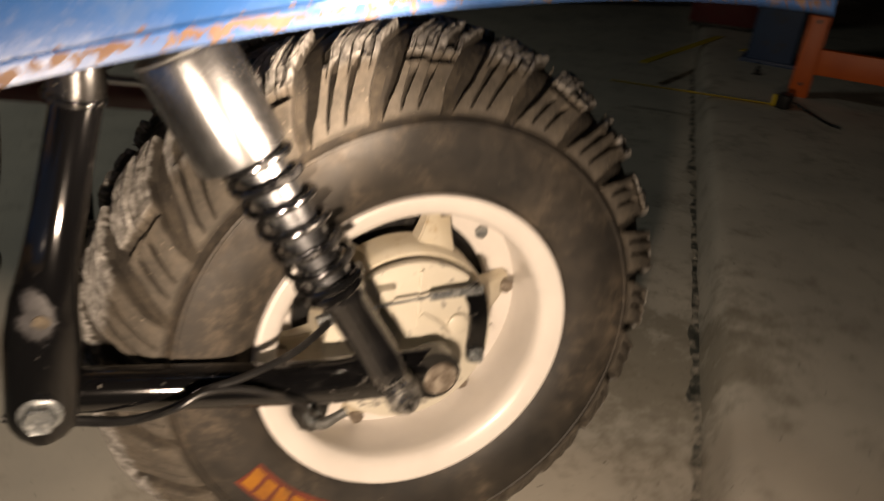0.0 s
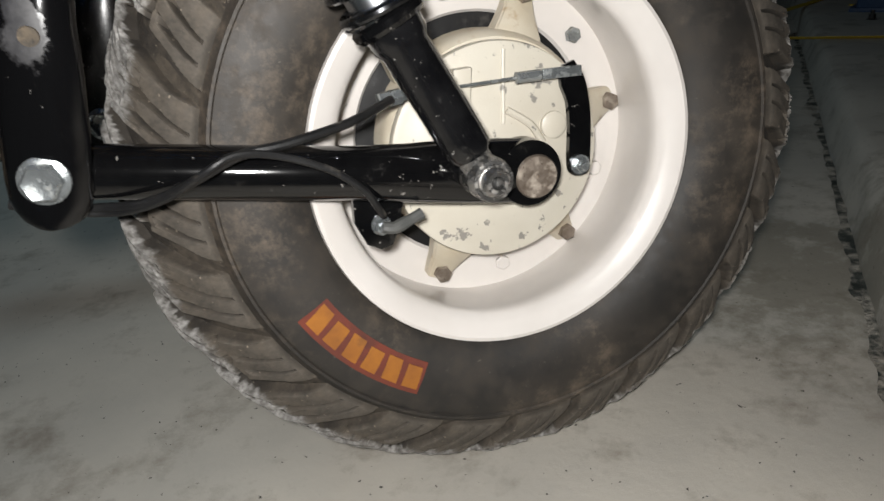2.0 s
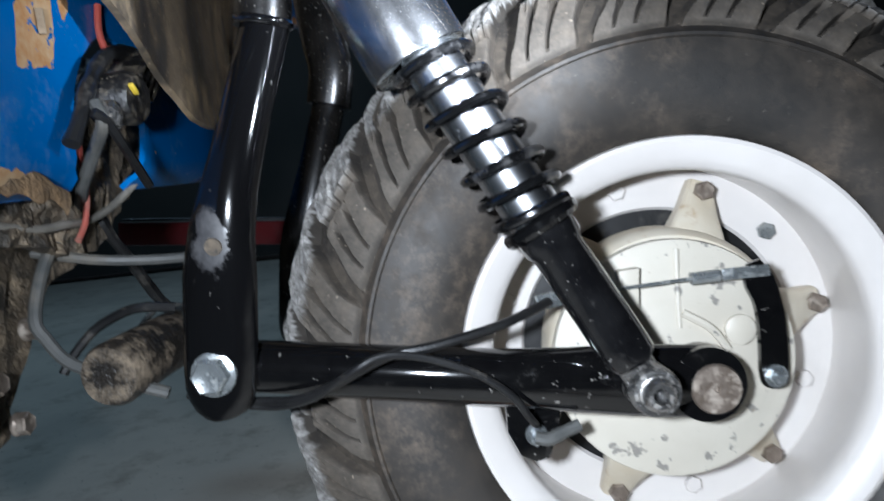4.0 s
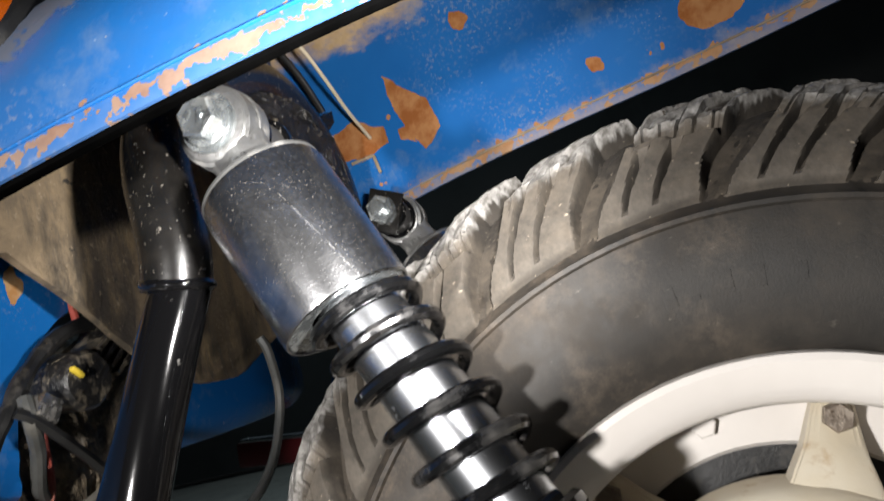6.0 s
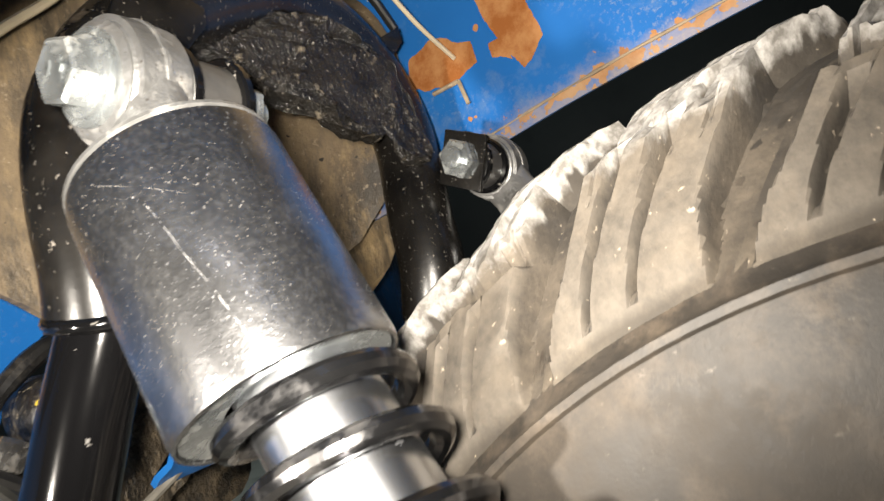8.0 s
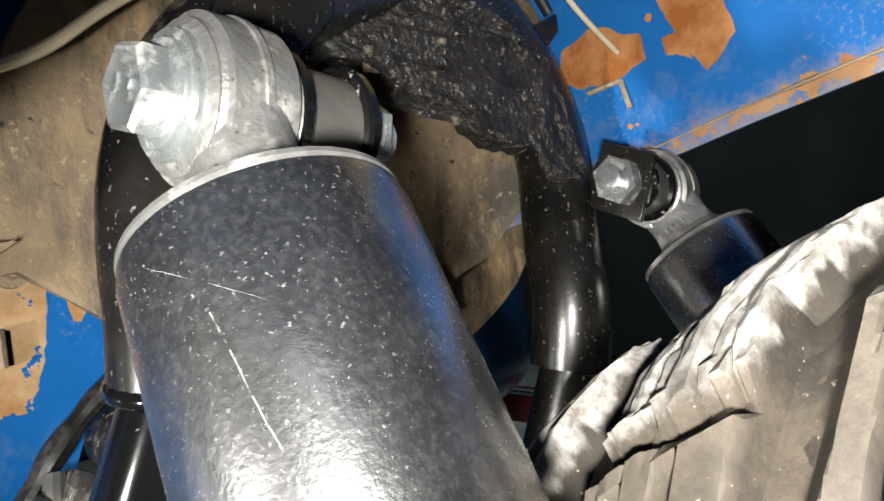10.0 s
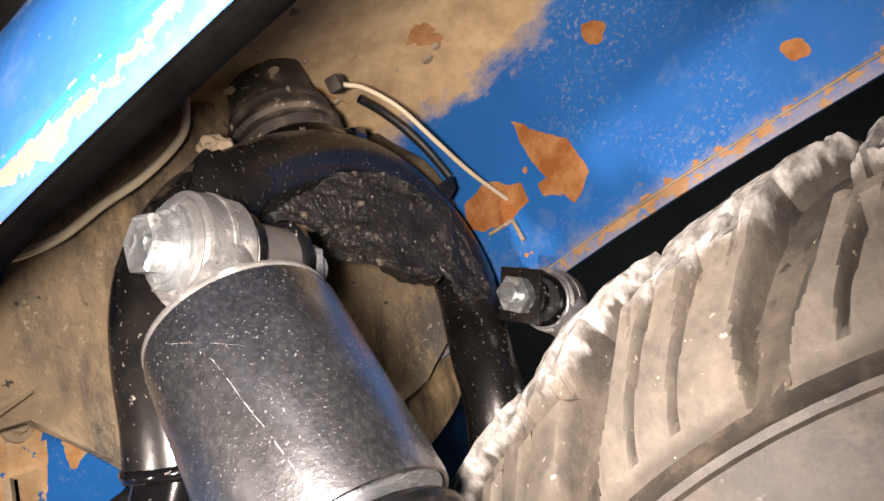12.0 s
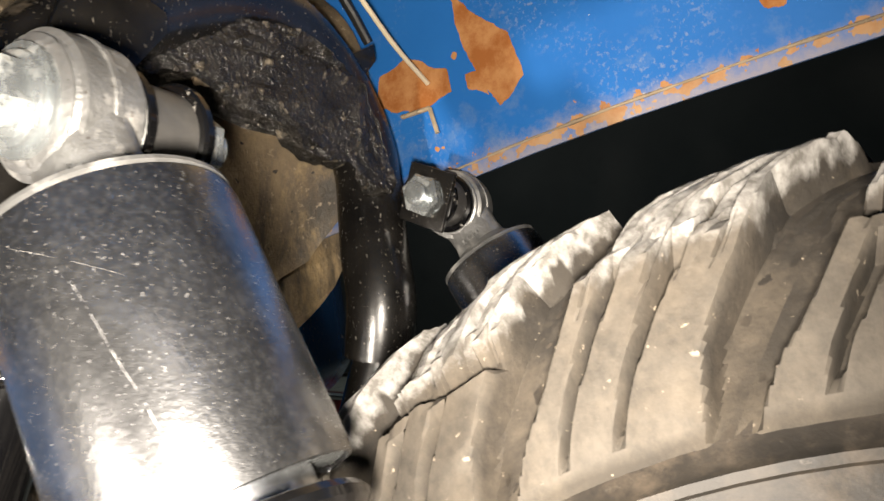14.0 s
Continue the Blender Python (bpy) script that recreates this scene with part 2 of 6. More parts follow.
    link(nt, ramp(nt, dull, 0.0, 1.0, (0.24,) * 3 + (1,), (0.8,) * 3 + (1,)), bsdf.inputs["Roughness"])
    bump(nt, bsdf, calc(nt, "ADD", noise_tex(nt, vec, 700.0, 3.0, 0.65), calc(nt, "MULTIPLY", noise_tex(nt, coords(nt, (1, 1, 0.6)), 230.0, 4.0, 0.7), 1.2)), 0.17, 0.0006)
    return m


COVER = dusty_chrome()
SPRING = worn("black_spring_steel", (0.055, 0.056, 0.060), (0.085, 0.086, 0.09), (0.13, 0.12, 0.105), 0.18, 0.95, scale=50, fine=300, relief=0.12, coat=0.4)
ALLOY = worn("cast_aluminium", (0.30, 0.30, 0.295), (0.20, 0.20, 0.195), (0.22, 0.205, 0.185), 0.40, 0.75, scale=70, fine=520, dirt_lo=0.52, dirt_hi=0.75, dirt_scale=60, relief=0.42, depth=0.0008, speck=(0.11, 0.10, 0.09), speck_lo=0.67)
ZINC = worn("zinc_plated_steel", (0.36, 0.385, 0.39), (0.25, 0.27, 0.275), (0.20, 0.19, 0.165), 0.27, 0.75, scale=110, fine=600, dirt_lo=0.54, dirt_hi=0.72, dirt_scale=95, relief=0.22, speck=(0.14, 0.13, 0.11), speck_lo=0.68)
SCUFFED = worn("scuffed_black_paint", (0.0035, 0.0035, 0.004), (0.007, 0.007, 0.0075), (0.03, 0.028, 0.026), 0.14, scale=60, fine=640, dirt_lo=0.58, dirt_hi=0.85,
               dirt_scale=45, relief=0.06, coat=0.3, speck=(0.20, 0.19, 0.175), speck_lo=0.665)
DIRTY_STEEL = worn("dirty_grey_steel", (0.34, 0.335, 0.325), (0.20, 0.195, 0.185), (0.20, 0.175, 0.14), 0.24, 0.9, scale=140, fine=700, dirt_lo=0.5, dirt_hi=0.75, dirt_scale=120, relief=0.3)
BROWN_STEEL = worn("brown_oxidised_steel", (0.17, 0.135, 0.105), (0.27, 0.225, 0.185), (0.33, 0.29, 0.24), 0.36, 0.6, scale=120, fine=700, dirt_lo=0.5, dirt_hi=0.7, dirt_scale=90, relief=0.35, speck=(0.10, 0.075, 0.055), speck_lo=0.64)


def muddy_flap():
    """Rubber sheet under dried mud: ochre patches, brown film, bare black places, cracks and splashes."""
    m, nt, bsdf = nodes_of("muddy_brown_flap")
    vec = coords(nt)
    colour = mix(nt, ramp(nt, noise_tex(nt, vec, 22.0, 7.0, 0.72), 0.36, 0.62), (0.115, 0.086, 0.056), (0.225, 0.165, 0.098))
    colour = mix(nt, ramp(nt, noise_tex(nt, coords(nt, (1, 1.2, 0.8)), 12.0, 8.0, 0.75), 0.52, 0.66), colour, (0.38, 0.27, 0.14))
    bare = ramp(nt, noise_tex(nt, coords(nt, (1, 1.8, 0.5)), 15.0, 7.0, 0.7), 0.49, 0.61)
    colour = mix(nt, calc(nt, "MULTIPLY", bare, 0.85), colour, (0.036, 0.032, 0.027))
    colour = mix(nt, ramp(nt, noise_tex(nt, vec, 240.0, 4.0, 0.7), 0.61, 0.69), colour, (0.28, 0.22, 0.15))
    colour = mix(nt, ramp(nt, noise_tex(nt, vec, 130.0, 3.0, 0.6), 0.68, 0.71), colour, (0.025, 0.022, 0.018))
    link(nt, colour, bsdf.inputs["Base Color"])
    link(nt, ramp(nt, bare, 0, 1, (0.85,) * 3 + (1,), (0.45,) * 3 + (1,)), bsdf.inputs["Roughness"])
    bump(nt, bsdf, calc(nt, "ADD", noise_tex(nt, vec, 340.0, 4.0, 0.7), calc(nt, "MULTIPLY", noise_tex(nt, vec, 45.0, 7.0, 0.7), 2.0)), 0.45, 0.0014)
    return m


FLAP = muddy_flap()
DUSTY_BROWN = worn("dusty_brown_rubber", (0.016, 0.0135, 0.011), (0.032, 0.026, 0.020), (0.12, 0.094, 0.064), 0.6, scale=40, fine=300, dirt_lo=0.5, dirt_hi=0.7, dirt_scale=45, relief=0.4, depth=0.001, speck=(0.26, 0.21, 0.15), speck_lo=0.64)
CLAY = worn("dried_clay", (0.30, 0.235, 0.16), (0.23, 0.175, 0.115), (0.13, 0.095, 0.06), 0.95, scale=60, fine=300, relief=0.9, depth=0.002)
RUSTY_MUD = worn("rusty_mud_crust", (0.20, 0.125, 0.06), (0.11, 0.075, 0.042), (0.035, 0.028, 0.02), 0.85, scale=90, fine=300, relief=0.9, depth=0.002)
PLASTIC = worn("black_plastic", (0.006, 0.006, 0.0065), (0.011, 0.011, 0.011), (0.065, 0.057, 0.046), 0.38, scale=60, fine=500, dirt_lo=0.58, dirt_hi=0.8, dirt_scale=50, relief=0.2)
CONNECTOR = worn("dirty_connector_plastic", (0.006, 0.006, 0.0065), (0.016, 0.015, 0.014), (0.14, 0.115, 0.08), 0.35, scale=110, fine=420, dirt_lo=0.50, dirt_hi=0.68, dirt_scale=110, relief=0.7, depth=0.0012, speck=(0.20, 0.17, 0.12), speck_lo=0.65)
OILY_MUD = worn("oily_mud_on_black", (0.010, 0.009, 0.008), (0.026, 0.021, 0.016), (0.16, 0.125, 0.085), 0.4, scale=60, fine=300, dirt_lo=0.48, dirt_hi=0.66, dirt_scale=50, relief=0.7, depth=0.002)
# near-black without gloss: painted shade under the skirt and in the slot
SHADE_BLACK = worn("black_gap_shade", (0.0010, 0.0010, 0.0010), (0.0018, 0.0018, 0.0018), (0.004, 0.004, 0.004), 0.9, scale=60, fine=500, dirt_lo=0.65, dirt_hi=0.9, relief=0.2)
SHADE_BLACK.node_tree.nodes["Principled BSDF"].inputs["Specular IOR Level"].default_value = 0.0
SLEEVE = worn("grey_rubber_hose", (0.05, 0.052, 0.05), (0.075, 0.075, 0.07), (0.14, 0.125, 0.10), 0.5, scale=60, fine=500, relief=0.2)
DARK_SLEEVE = worn("dark_grey_sleeve_paint", (0.034, 0.033, 0.032), (0.055, 0.053, 0.050), (0.10, 0.09, 0.078), 0.4, scale=60, fine=500, dirt_lo=0.55, dirt_hi=0.85, relief=0.2)
GREY_WIRE = worn("dirty_grey_wire", (0.22, 0.205, 0.175), (0.15, 0.138, 0.115), (0.09, 0.075, 0.055), 0.55, scale=60, fine=500, relief=0.2)
RED_WIRE = worn("faded_red_wire", (0.42, 0.075, 0.05), (0.36, 0.07, 0.05), (0.25, 0.15, 0.11), 0.5, scale=60, fine=500, relief=0.1)
CREAM_WIRE = worn("cream_wire", (0.55, 0.47, 0.33), (0.48, 0.40, 0.28), (0.30, 0.24, 0.16), 0.5, scale=60, fine=500, relief=0.1)
YELLOW = worn("yellow_mark", (0.55, 0.40, 0.03), (0.5, 0.36, 0.03), (0.3, 0.22, 0.06), 0.6, scale=30, fine=300, relief=0.1)
ORANGE = worn("orange_enamel", (0.62, 0.11, 0.012), (0.55, 0.09, 0.01), (0.3, 0.1, 0.04), 0.45, scale=12, fine=300, dirt_lo=0.7, dirt_hi=0.9, relief=0.1)
ORANGE_PRINT = worn("orange_tyre_print", (0.31, 0.112, 0.009), (0.23, 0.080, 0.009), (0.07, 0.04, 0.02), 0.7, scale=60, fine=500, dirt_lo=0.6, dirt_hi=0.8, relief=0.2)
RED_PRINT = worn("dark_red_tyre_print", (0.14, 0.026, 0.012), (0.10, 0.022, 0.012), (0.04, 0.02, 0.015), 0.7, scale=60, fine=500, relief=0.2)
COLUMN_BLUE = worn("dull_blue_enamel", (0.02, 0.05, 0.11), (0.025, 0.06, 0.13), (0.06, 0.06, 0.06), 0.5, scale=8, fine=200, relief=0.1)
MAROON = worn("maroon_enamel", (0.10, 0.012, 0.014), (0.08, 0.012, 0.014), (0.05, 0.02, 0.02), 0.3, scale=10, fine=200, relief=0.1)
WALL = worn("grey_wall_plaster", (0.055, 0.055, 0.054), (0.045, 0.045, 0.044), (0.03, 0.03, 0.029), 0.9, scale=2.5, fine=90, dirt_scale=1.8, relief=0.3, depth=0.002)
CAVITY = worn("oily_mud", (0.035, 0.030, 0.023), (0.12, 0.093, 0.062), (0.26, 0.20, 0.13), 0.6, scale=70, fine=300, dirt_lo=0.5, dirt_hi=0.68, dirt_scale=60, relief=1.0, depth=0.003)


def concrete(name, tone):
    """Power-floated concrete with damp stains, dark smears and specks."""
    m, nt, bsdf = nodes_of(name)
    vec = coords(nt)
    a = tuple(v * tone for v in (0.37, 0.345, 0.30))
    b = tuple(v * tone for v in (0.285, 0.27, 0.24))
    colour = mix(nt, ramp(nt, noise_tex(nt, vec, 4.0, 5.0, 0.6), 0.35, 0.68), a, b)
    stain = ramp(nt, noise_tex(nt, vec, 11.0, 8.0, 0.72), 0.52, 0.70)
    colour = mix(nt, calc(nt, "MULTIPLY", stain, 0.72), colour, (0.15 * tone, 0.13 * tone, 0.105 * tone))
    colour = mix(nt, ramp(nt, noise_tex(nt, vec, 150.0, 2.0, 0.5), 0.725, 0.745), colour, (0.07, 0.065, 0.055))
    spill = nt.nodes.new("ShaderNodeVectorMath")
    spill.operation = "DISTANCE"
    spill.inputs[1].default_value = (0.50, 0.22, 0.0)
    link(nt, vec, spill.inputs[0])
    reach = calc(nt, "ADD", calc(nt, "MULTIPLY", spill.outputs["Value"], -2.2), calc(nt, "MULTIPLY", noise_tex(nt, vec, 16.0, 7.0, 0.72), 1.7))
    colour = mix(nt, calc(nt, "MULTIPLY", ramp(nt, reach, 0.36, 0.62), 0.6), colour, (0.13 * tone, 0.115 * tone, 0.085 * tone))
    link(nt, colour, bsdf.inputs["Base Color"])
    link(nt, ramp(nt, stain, 0, 1, (0.62,) * 3 + (1,), (0.8,) * 3 + (1,)), bsdf.inputs["Roughness"])
    bump(nt, bsdf, calc(nt, "ADD", noise_tex(nt, vec, 90.0, 5.0, 0.7), noise_tex(nt, vec, 9.0)), 0.25, 0.002)
    return m




def patched_black():
    """Gloss black paint with one place rubbed down to dull grey primer round a plug weld."""
    m, nt, bsdf = nodes_of("black_paint_with_primer_patch")
    vec = coords(nt)
    off = nt.nodes.new("ShaderNodeVectorMath")
    off.operation = "SUBTRACT"
    off.inputs[1].default_value = (-0.2575, -0.104, 0.3795)
    link(nt, vec, off.inputs[0])
    sc = nt.nodes.new("ShaderNodeVectorMath")
    sc.operation = "MULTIPLY"
    sc.inputs[1].default_value = (1.25, 0.8, 0.72)
    link(nt, off.outputs[0], sc.inputs[0])
    ln = nt.nodes.new("ShaderNodeVectorMath")
    ln.operation = "LENGTH"
    link(nt, sc.outputs[0], ln.inputs[0])
    reach = calc(nt, "ADD", ln.outputs["Value"], calc(nt, "MULTIPLY", calc(nt, "SUBTRACT", noise_tex(nt, vec, 55.0, 5.0, 0.65), 0.5), 0.030))
    bare = ramp(nt, reach, 0.0126, 0.0138, (1, 1, 1, 1), (0, 0, 0, 1))
    speck = ramp(nt, noise_tex(nt, vec, 170.0, 3.0, 0.6), 0.71, 0.75)
    grey = mix(nt, ramp(nt, noise_tex(nt, vec, 120.0, 5.0, 0.7), 0.4, 0.62), (0.026, 0.0255, 0.027), (0.052, 0.051, 0.052))
    colour = mix(nt, speck, (0.003, 0.003, 0.0033), (0.10, 0.095, 0.088))
    colour = mix(nt, bare, colour, grey)
    link(nt, colour, bsdf.inputs["Base Color"])
    link(nt, ramp(nt, calc(nt, "MAXIMUM", bare, speck), 0, 1, (0.10,) * 3 + (1,), (0.55,) * 3 + (1,)), bsdf.inputs["Roughness"])
    bump(nt, bsdf, calc(nt, "ADD", calc(nt, "MULTIPLY", bare, -0.6), calc(nt, "MULTIPLY", noise_tex(nt, vec, 90.0, 4.0, 0.6), 0.5)), 0.10, 0.0008)
    return m


LEG_BLACK = patched_black()
CONCRETE = concrete("floated_concrete", 1.5)
CONCRETE_TOP = concrete("pale_floated_concrete", 1.4)


def blue_paint(name, blobs=(), edge=0.0, mud=False, shapes=(), plane=(0, 2), gloss=0.24, holes=0.0, bare=((0.35, 0.165, 0.066), (0.24, 0.083, 0.023))):
    """Glossy blue paint, chipped to primer and rust. blobs: (place, size) of bare rusty patches; edge: rust along the attribute 'edge'."""
    m, nt, bsdf = nodes_of(name)
    tc = nt.nodes.new("ShaderNodeTexCoord")
    vec = tc.outputs["Object"]
    colour = mix(nt, ramp(nt, noise_tex(nt, vec, 9.0), 0.35, 0.65), (0.005, 0.090, 0.30), (0.008, 0.112, 0.35))
    colour = mix(nt, ramp(nt, noise_tex(nt, vec, 16.0, 6.0, 0.7), 0.56, 0.85), colour, (0.13, 0.19, 0.28))
    chips = ramp(nt, noise_tex(nt, vec, 62.0, 2.0, 0.5), 0.745, 0.755)
    light = ramp(nt, noise_tex(nt, vec, 240.0, 1.5, 0.5), 0.78, 0.80)
    rust = calc(nt, "MULTIPLY", chips, 1.0)
    wob = nt.nodes.new("ShaderNodeTexNoise")
    wob.inputs["Scale"].default_value, wob.inputs["Detail"].default_value = 60.0, 4.0
    link(nt, vec, wob.inputs["Vector"])
    shift = nt.nodes.new("ShaderNodeVectorMath")
    shift.operation = "MULTIPLY_ADD"
    shift.inputs[1].default_value = (0.016,) * 3
    link(nt, wob.outputs["Color"], shift.inputs[0])
    link(nt, vec, shift.inputs[2])
    for place, size, aspect in blobs:
        mp = nt.nodes.new("ShaderNodeVectorMath")
        mp.operation = "SUBTRACT"
        mp.inputs[1].default_value = tuple(p + 0.008 for p in place)
        link(nt, shift.outputs[0], mp.inputs[0])
        sc = nt.nodes.new("ShaderNodeVectorMath")
        sc.operation = "MULTIPLY"
        sc.inputs[1].default_value = aspect
        link(nt, mp.outputs[0], sc.inputs[0])
        ln = nt.nodes.new("ShaderNodeVectorMath")
        ln.operation = "LENGTH"
        link(nt, sc.outputs[0], ln.inputs[0])
        rust = calc(nt, "MAXIMUM", rust, calc(nt, "LESS_THAN", ln.outputs["Value"], size))
    if shapes:
        small = nt.nodes.new("ShaderNodeVectorMath")
        small.operation = "MULTIPLY_ADD"
        small.inputs[1].default_value = (0.009,) * 3
        link(nt, wob.outputs["Color"], small.inputs[0])
        link(nt, vec, small.inputs[2])
    for corners in shapes:
        worst = None
        mid = [sum(c[k] for c in corners) / len(corners) for k in (0, 1)]
        for (a0, b0), (a1, b1) in zip(corners, corners[1:] + corners[:1]):
            s = math.hypot(a1 - a0, b1 - b0)
            na, nb = (b1 - b0) / s, -(a1 - a0) / s
            if na * (mid[0] - a0) + nb * (mid[1] - b0) > 0:
                na, nb = -na, -nb
            normal = [0.0, 0.0, 0.0]
            normal[plane[0]], normal[plane[1]] = na, nb
            dp = nt.nodes.new("ShaderNodeVectorMath")
            dp.operation = "DOT_PRODUCT"
            dp.inputs[1].default_value = normal
            link(nt, small.outputs[0], dp.inputs[0])
            d = calc(nt, "SUBTRACT", dp.outputs["Value"], na * (a0 + 0.0045) + nb * (b0 + 0.0045))
            worst = d if worst is None else calc(nt, "MAXIMUM", worst, d)
        inside = calc(nt, "LESS_THAN", worst, 0.0)
        if holes:
            inside = calc(nt, "MULTIPLY", inside, calc(nt, "GREATER_THAN", noise_tex(nt, vec, 75.0, 5.0, 0.65), holes))
        rust = calc(nt, "MAXIMUM", rust, inside)
    if edge:
        at = nt.nodes.new("ShaderNodeAttribute")
        at.attribute_name = "edge"
        lump = noise_tex(nt, vec, 105.0, 3.0, 0.6)
        band = calc(nt, "ABSOLUTE", calc(nt, "SUBTRACT", at.outputs["Fac"], 0.0065))
        near = calc(nt, "SUBTRACT", calc(nt, "ADD", lump, calc(nt, "MULTIPLY", band, -edge)), 0.46)
        rust = calc(nt, "MAXIMUM", rust, calc(nt, "GREATER_THAN", near, 0.0))
    tan = mix(nt, ramp(nt, noise_tex(nt, vec, 45.0, 5.0, 0.7), 0.4, 0.62), *bare)
    sand = calc(nt, "MULTIPLY", ramp(nt, noise_tex(nt, vec, 7.0, 3.0, 0.6), 0.56, 0.72), ramp(nt, noise_tex(nt, vec, 320.0, 4.0, 0.65), 0.54, 0.64))
    colour = mix(nt, calc(nt, "MULTIPLY", sand, 0.38), colour, (0.34, 0.33, 0.30))
    colour = mix(nt, light, colour, (0.26, 0.29, 0.32))
    colour = mix(nt, rust, colour, tan)
    rough = calc(nt, "ADD", calc(nt, "MULTIPLY", rust, 0.6), gloss, True)
    if edge:
        # sandy film gathered near the edge
        film = calc(nt, "MULTIPLY", ramp(nt, calc(nt, "ADD", calc(nt, "MULTIPLY", at.outputs["Fac"], -22.0), noise_tex(nt, vec, 55.0, 6.0, 0.7)), 0.12, 0.50), 0.55)
        colour = mix(nt, calc(nt, "MULTIPLY", film, 1.0 if mud else 0.25), colour, (0.36, 0.27, 0.17) if mud else (0.22, 0.25, 0.28))
        rough = calc(nt, "ADD", rough, calc(nt, "MULTIPLY", film, 0.4), True)
    if edge and not mud:
        # grey dust that lies on the rolled shoulder
        lie = calc(nt, "ADD", calc(nt, "MULTIPLY", at.outputs["Fac"], 9.0), calc(nt, "MULTIPLY", noise_tex(nt, vec, 34.0, 8.0, 0.75), 0.9))
        lie = ramp(nt, lie, 0.95, 1.5)
        colour = mix(nt, calc(nt, "MULTIPLY", lie, 0.75), colour, (0.13, 0.125, 0.115))
        rough = calc(nt, "ADD", rough, calc(nt, "MULTIPLY", lie, 0.5), True)
        haze = ramp(nt, noise_tex(nt, vec, 13.0, 8.0, 0.75), 0.30, 0.72)
        colour = mix(nt, calc(nt, "MULTIPLY", haze, 0.30), colour, (0.075, 0.095, 0.125))
        splash = ramp(nt, noise_tex(nt, vec, 210.0, 4.0, 0.7), 0.67, 0.74)
        colour = mix(nt, calc(nt, "MULTIPLY", splash, 0.5), colour, (0.25, 0.32, 0.40))
    if mud:
        at2 = nt.nodes.new("ShaderNodeAttribute")
        at2.attribute_name = "mud"
        cover = calc(nt, "ADD", at2.outputs["Fac"], calc(nt, "MULTIPLY", noise_tex(nt, coords(nt, (0.5, 1, 1)), 26.0, 8.0, 0.78), 1.0))
        cover = calc(nt, "MULTIPLY", ramp(nt, cover, 0.78, 1.32), calc(nt, "SUBTRACT", 1.0, calc(nt, "MULTIPLY", rust, 0.8)))
        earth = mix(nt, ramp(nt, noise_tex(nt, vec, 40.0, 6.0, 0.7), 0.38, 0.66), (0.47, 0.34, 0.195), (0.31, 0.215, 0.12))
        colour = mix(nt, cover, colour, earth)
        rough = calc(nt, "ADD", rough, calc(nt, "MULTIPLY", cover, 0.6), True)
    link(nt, colour, bsdf.inputs["Base Color"])
    link(nt, rough, bsdf.inputs["Roughness"])
    bump(nt, bsdf, calc(nt, "ADD", calc(nt, "MULTIPLY", rust, -0.5), calc(nt, "MULTIPLY", noise_tex(nt, vec, 300.0), 0.4)), 0.35, 0.0008)
    return m


BLUE = blue_paint("blue_cab_paint", holes=0.405, bare=((0.40, 0.28, 0.155), (0.31, 0.15, 0.05)), blobs=(((-0.345, -0.088, 0.520), 0.009, (0.2, 1.1, 0.9)), ((-0.345, -0.10, 0.442), 0.010, (0.2, 0.45, 1.6)), ((-0.345, -0.013, 0.540), 0.007, (0.2, 1.6, 0.7))),
                  shapes=([(-0.060, 0.537), (-0.031, 0.537), (-0.034, 0.506), (-0.062, 0.506)], [(-0.056, 0.560), (-0.024, 0.560), (-0.028, 0.535), (-0.058, 0.533)], [(-0.062, 0.530), (-0.052, 0.545), (-0.048, 0.500), (-0.067, 0.500)], [(-0.064, 0.515), (-0.031, 0.509), (-0.033, 0.501), (-0.067, 0.499)],
                          [(-0.036, 0.545), (-0.024, 0.545), (-0.033, 0.501), (-0.041, 0.501)]), plane=(1, 2))
BLUE_SKIRT = blue_paint("blue_mudguard_paint", edge=24.0, bare=((0.225, 0.125, 0.070), (0.155, 0.064, 0.025)))
BLUE_INNER = blue_paint("blue_mudguard_inner_paint", (((-0.1112, 0.226, 0.712), 0.0075, (0.9, 0.2, 0.8)), ((-0.2103, 0.226, 0.7685), 0.012, (0.5, 0.2, 1.2)), ((-0.1695, 0.226, 0.769), 0.010, (0.5, 0.2, 1.2)),
                                                      ((-0.0126, 0.226, 0.63), 0.006, (0.8, 0.2, 0.9)), ((0.0796, 0.226, 0.641), 0.016, (0.7, 0.2, 0.8)), ((0.0987, 0.226, 0.661), 0.012, (0.9, 0.2, 0.6)), ((-0.2564, 0.226, 0.77), 0.004, (1, 0.2, 1))),
                        edge=26.0, mud=True, gloss=0.55,
                        shapes=([(-0.196, 0.6935), (-0.1605, 0.6577), (-0.1515, 0.6295), (-0.1706, 0.6144), (-0.1812, 0.6295), (-0.1924, 0.6616)], [(-0.1925, 0.6415), (-0.1812, 0.6415), (-0.179, 0.6235), (-0.1925, 0.6315)],
                                [(-0.2613, 0.6597), (-0.2355, 0.6651), (-0.2055, 0.6485), (-0.2061, 0.6338), (-0.2308, 0.626), (-0.2665, 0.6381)], [(-0.302, 0.7795), (-0.2808, 0.7775), (-0.2999, 0.7615)]))

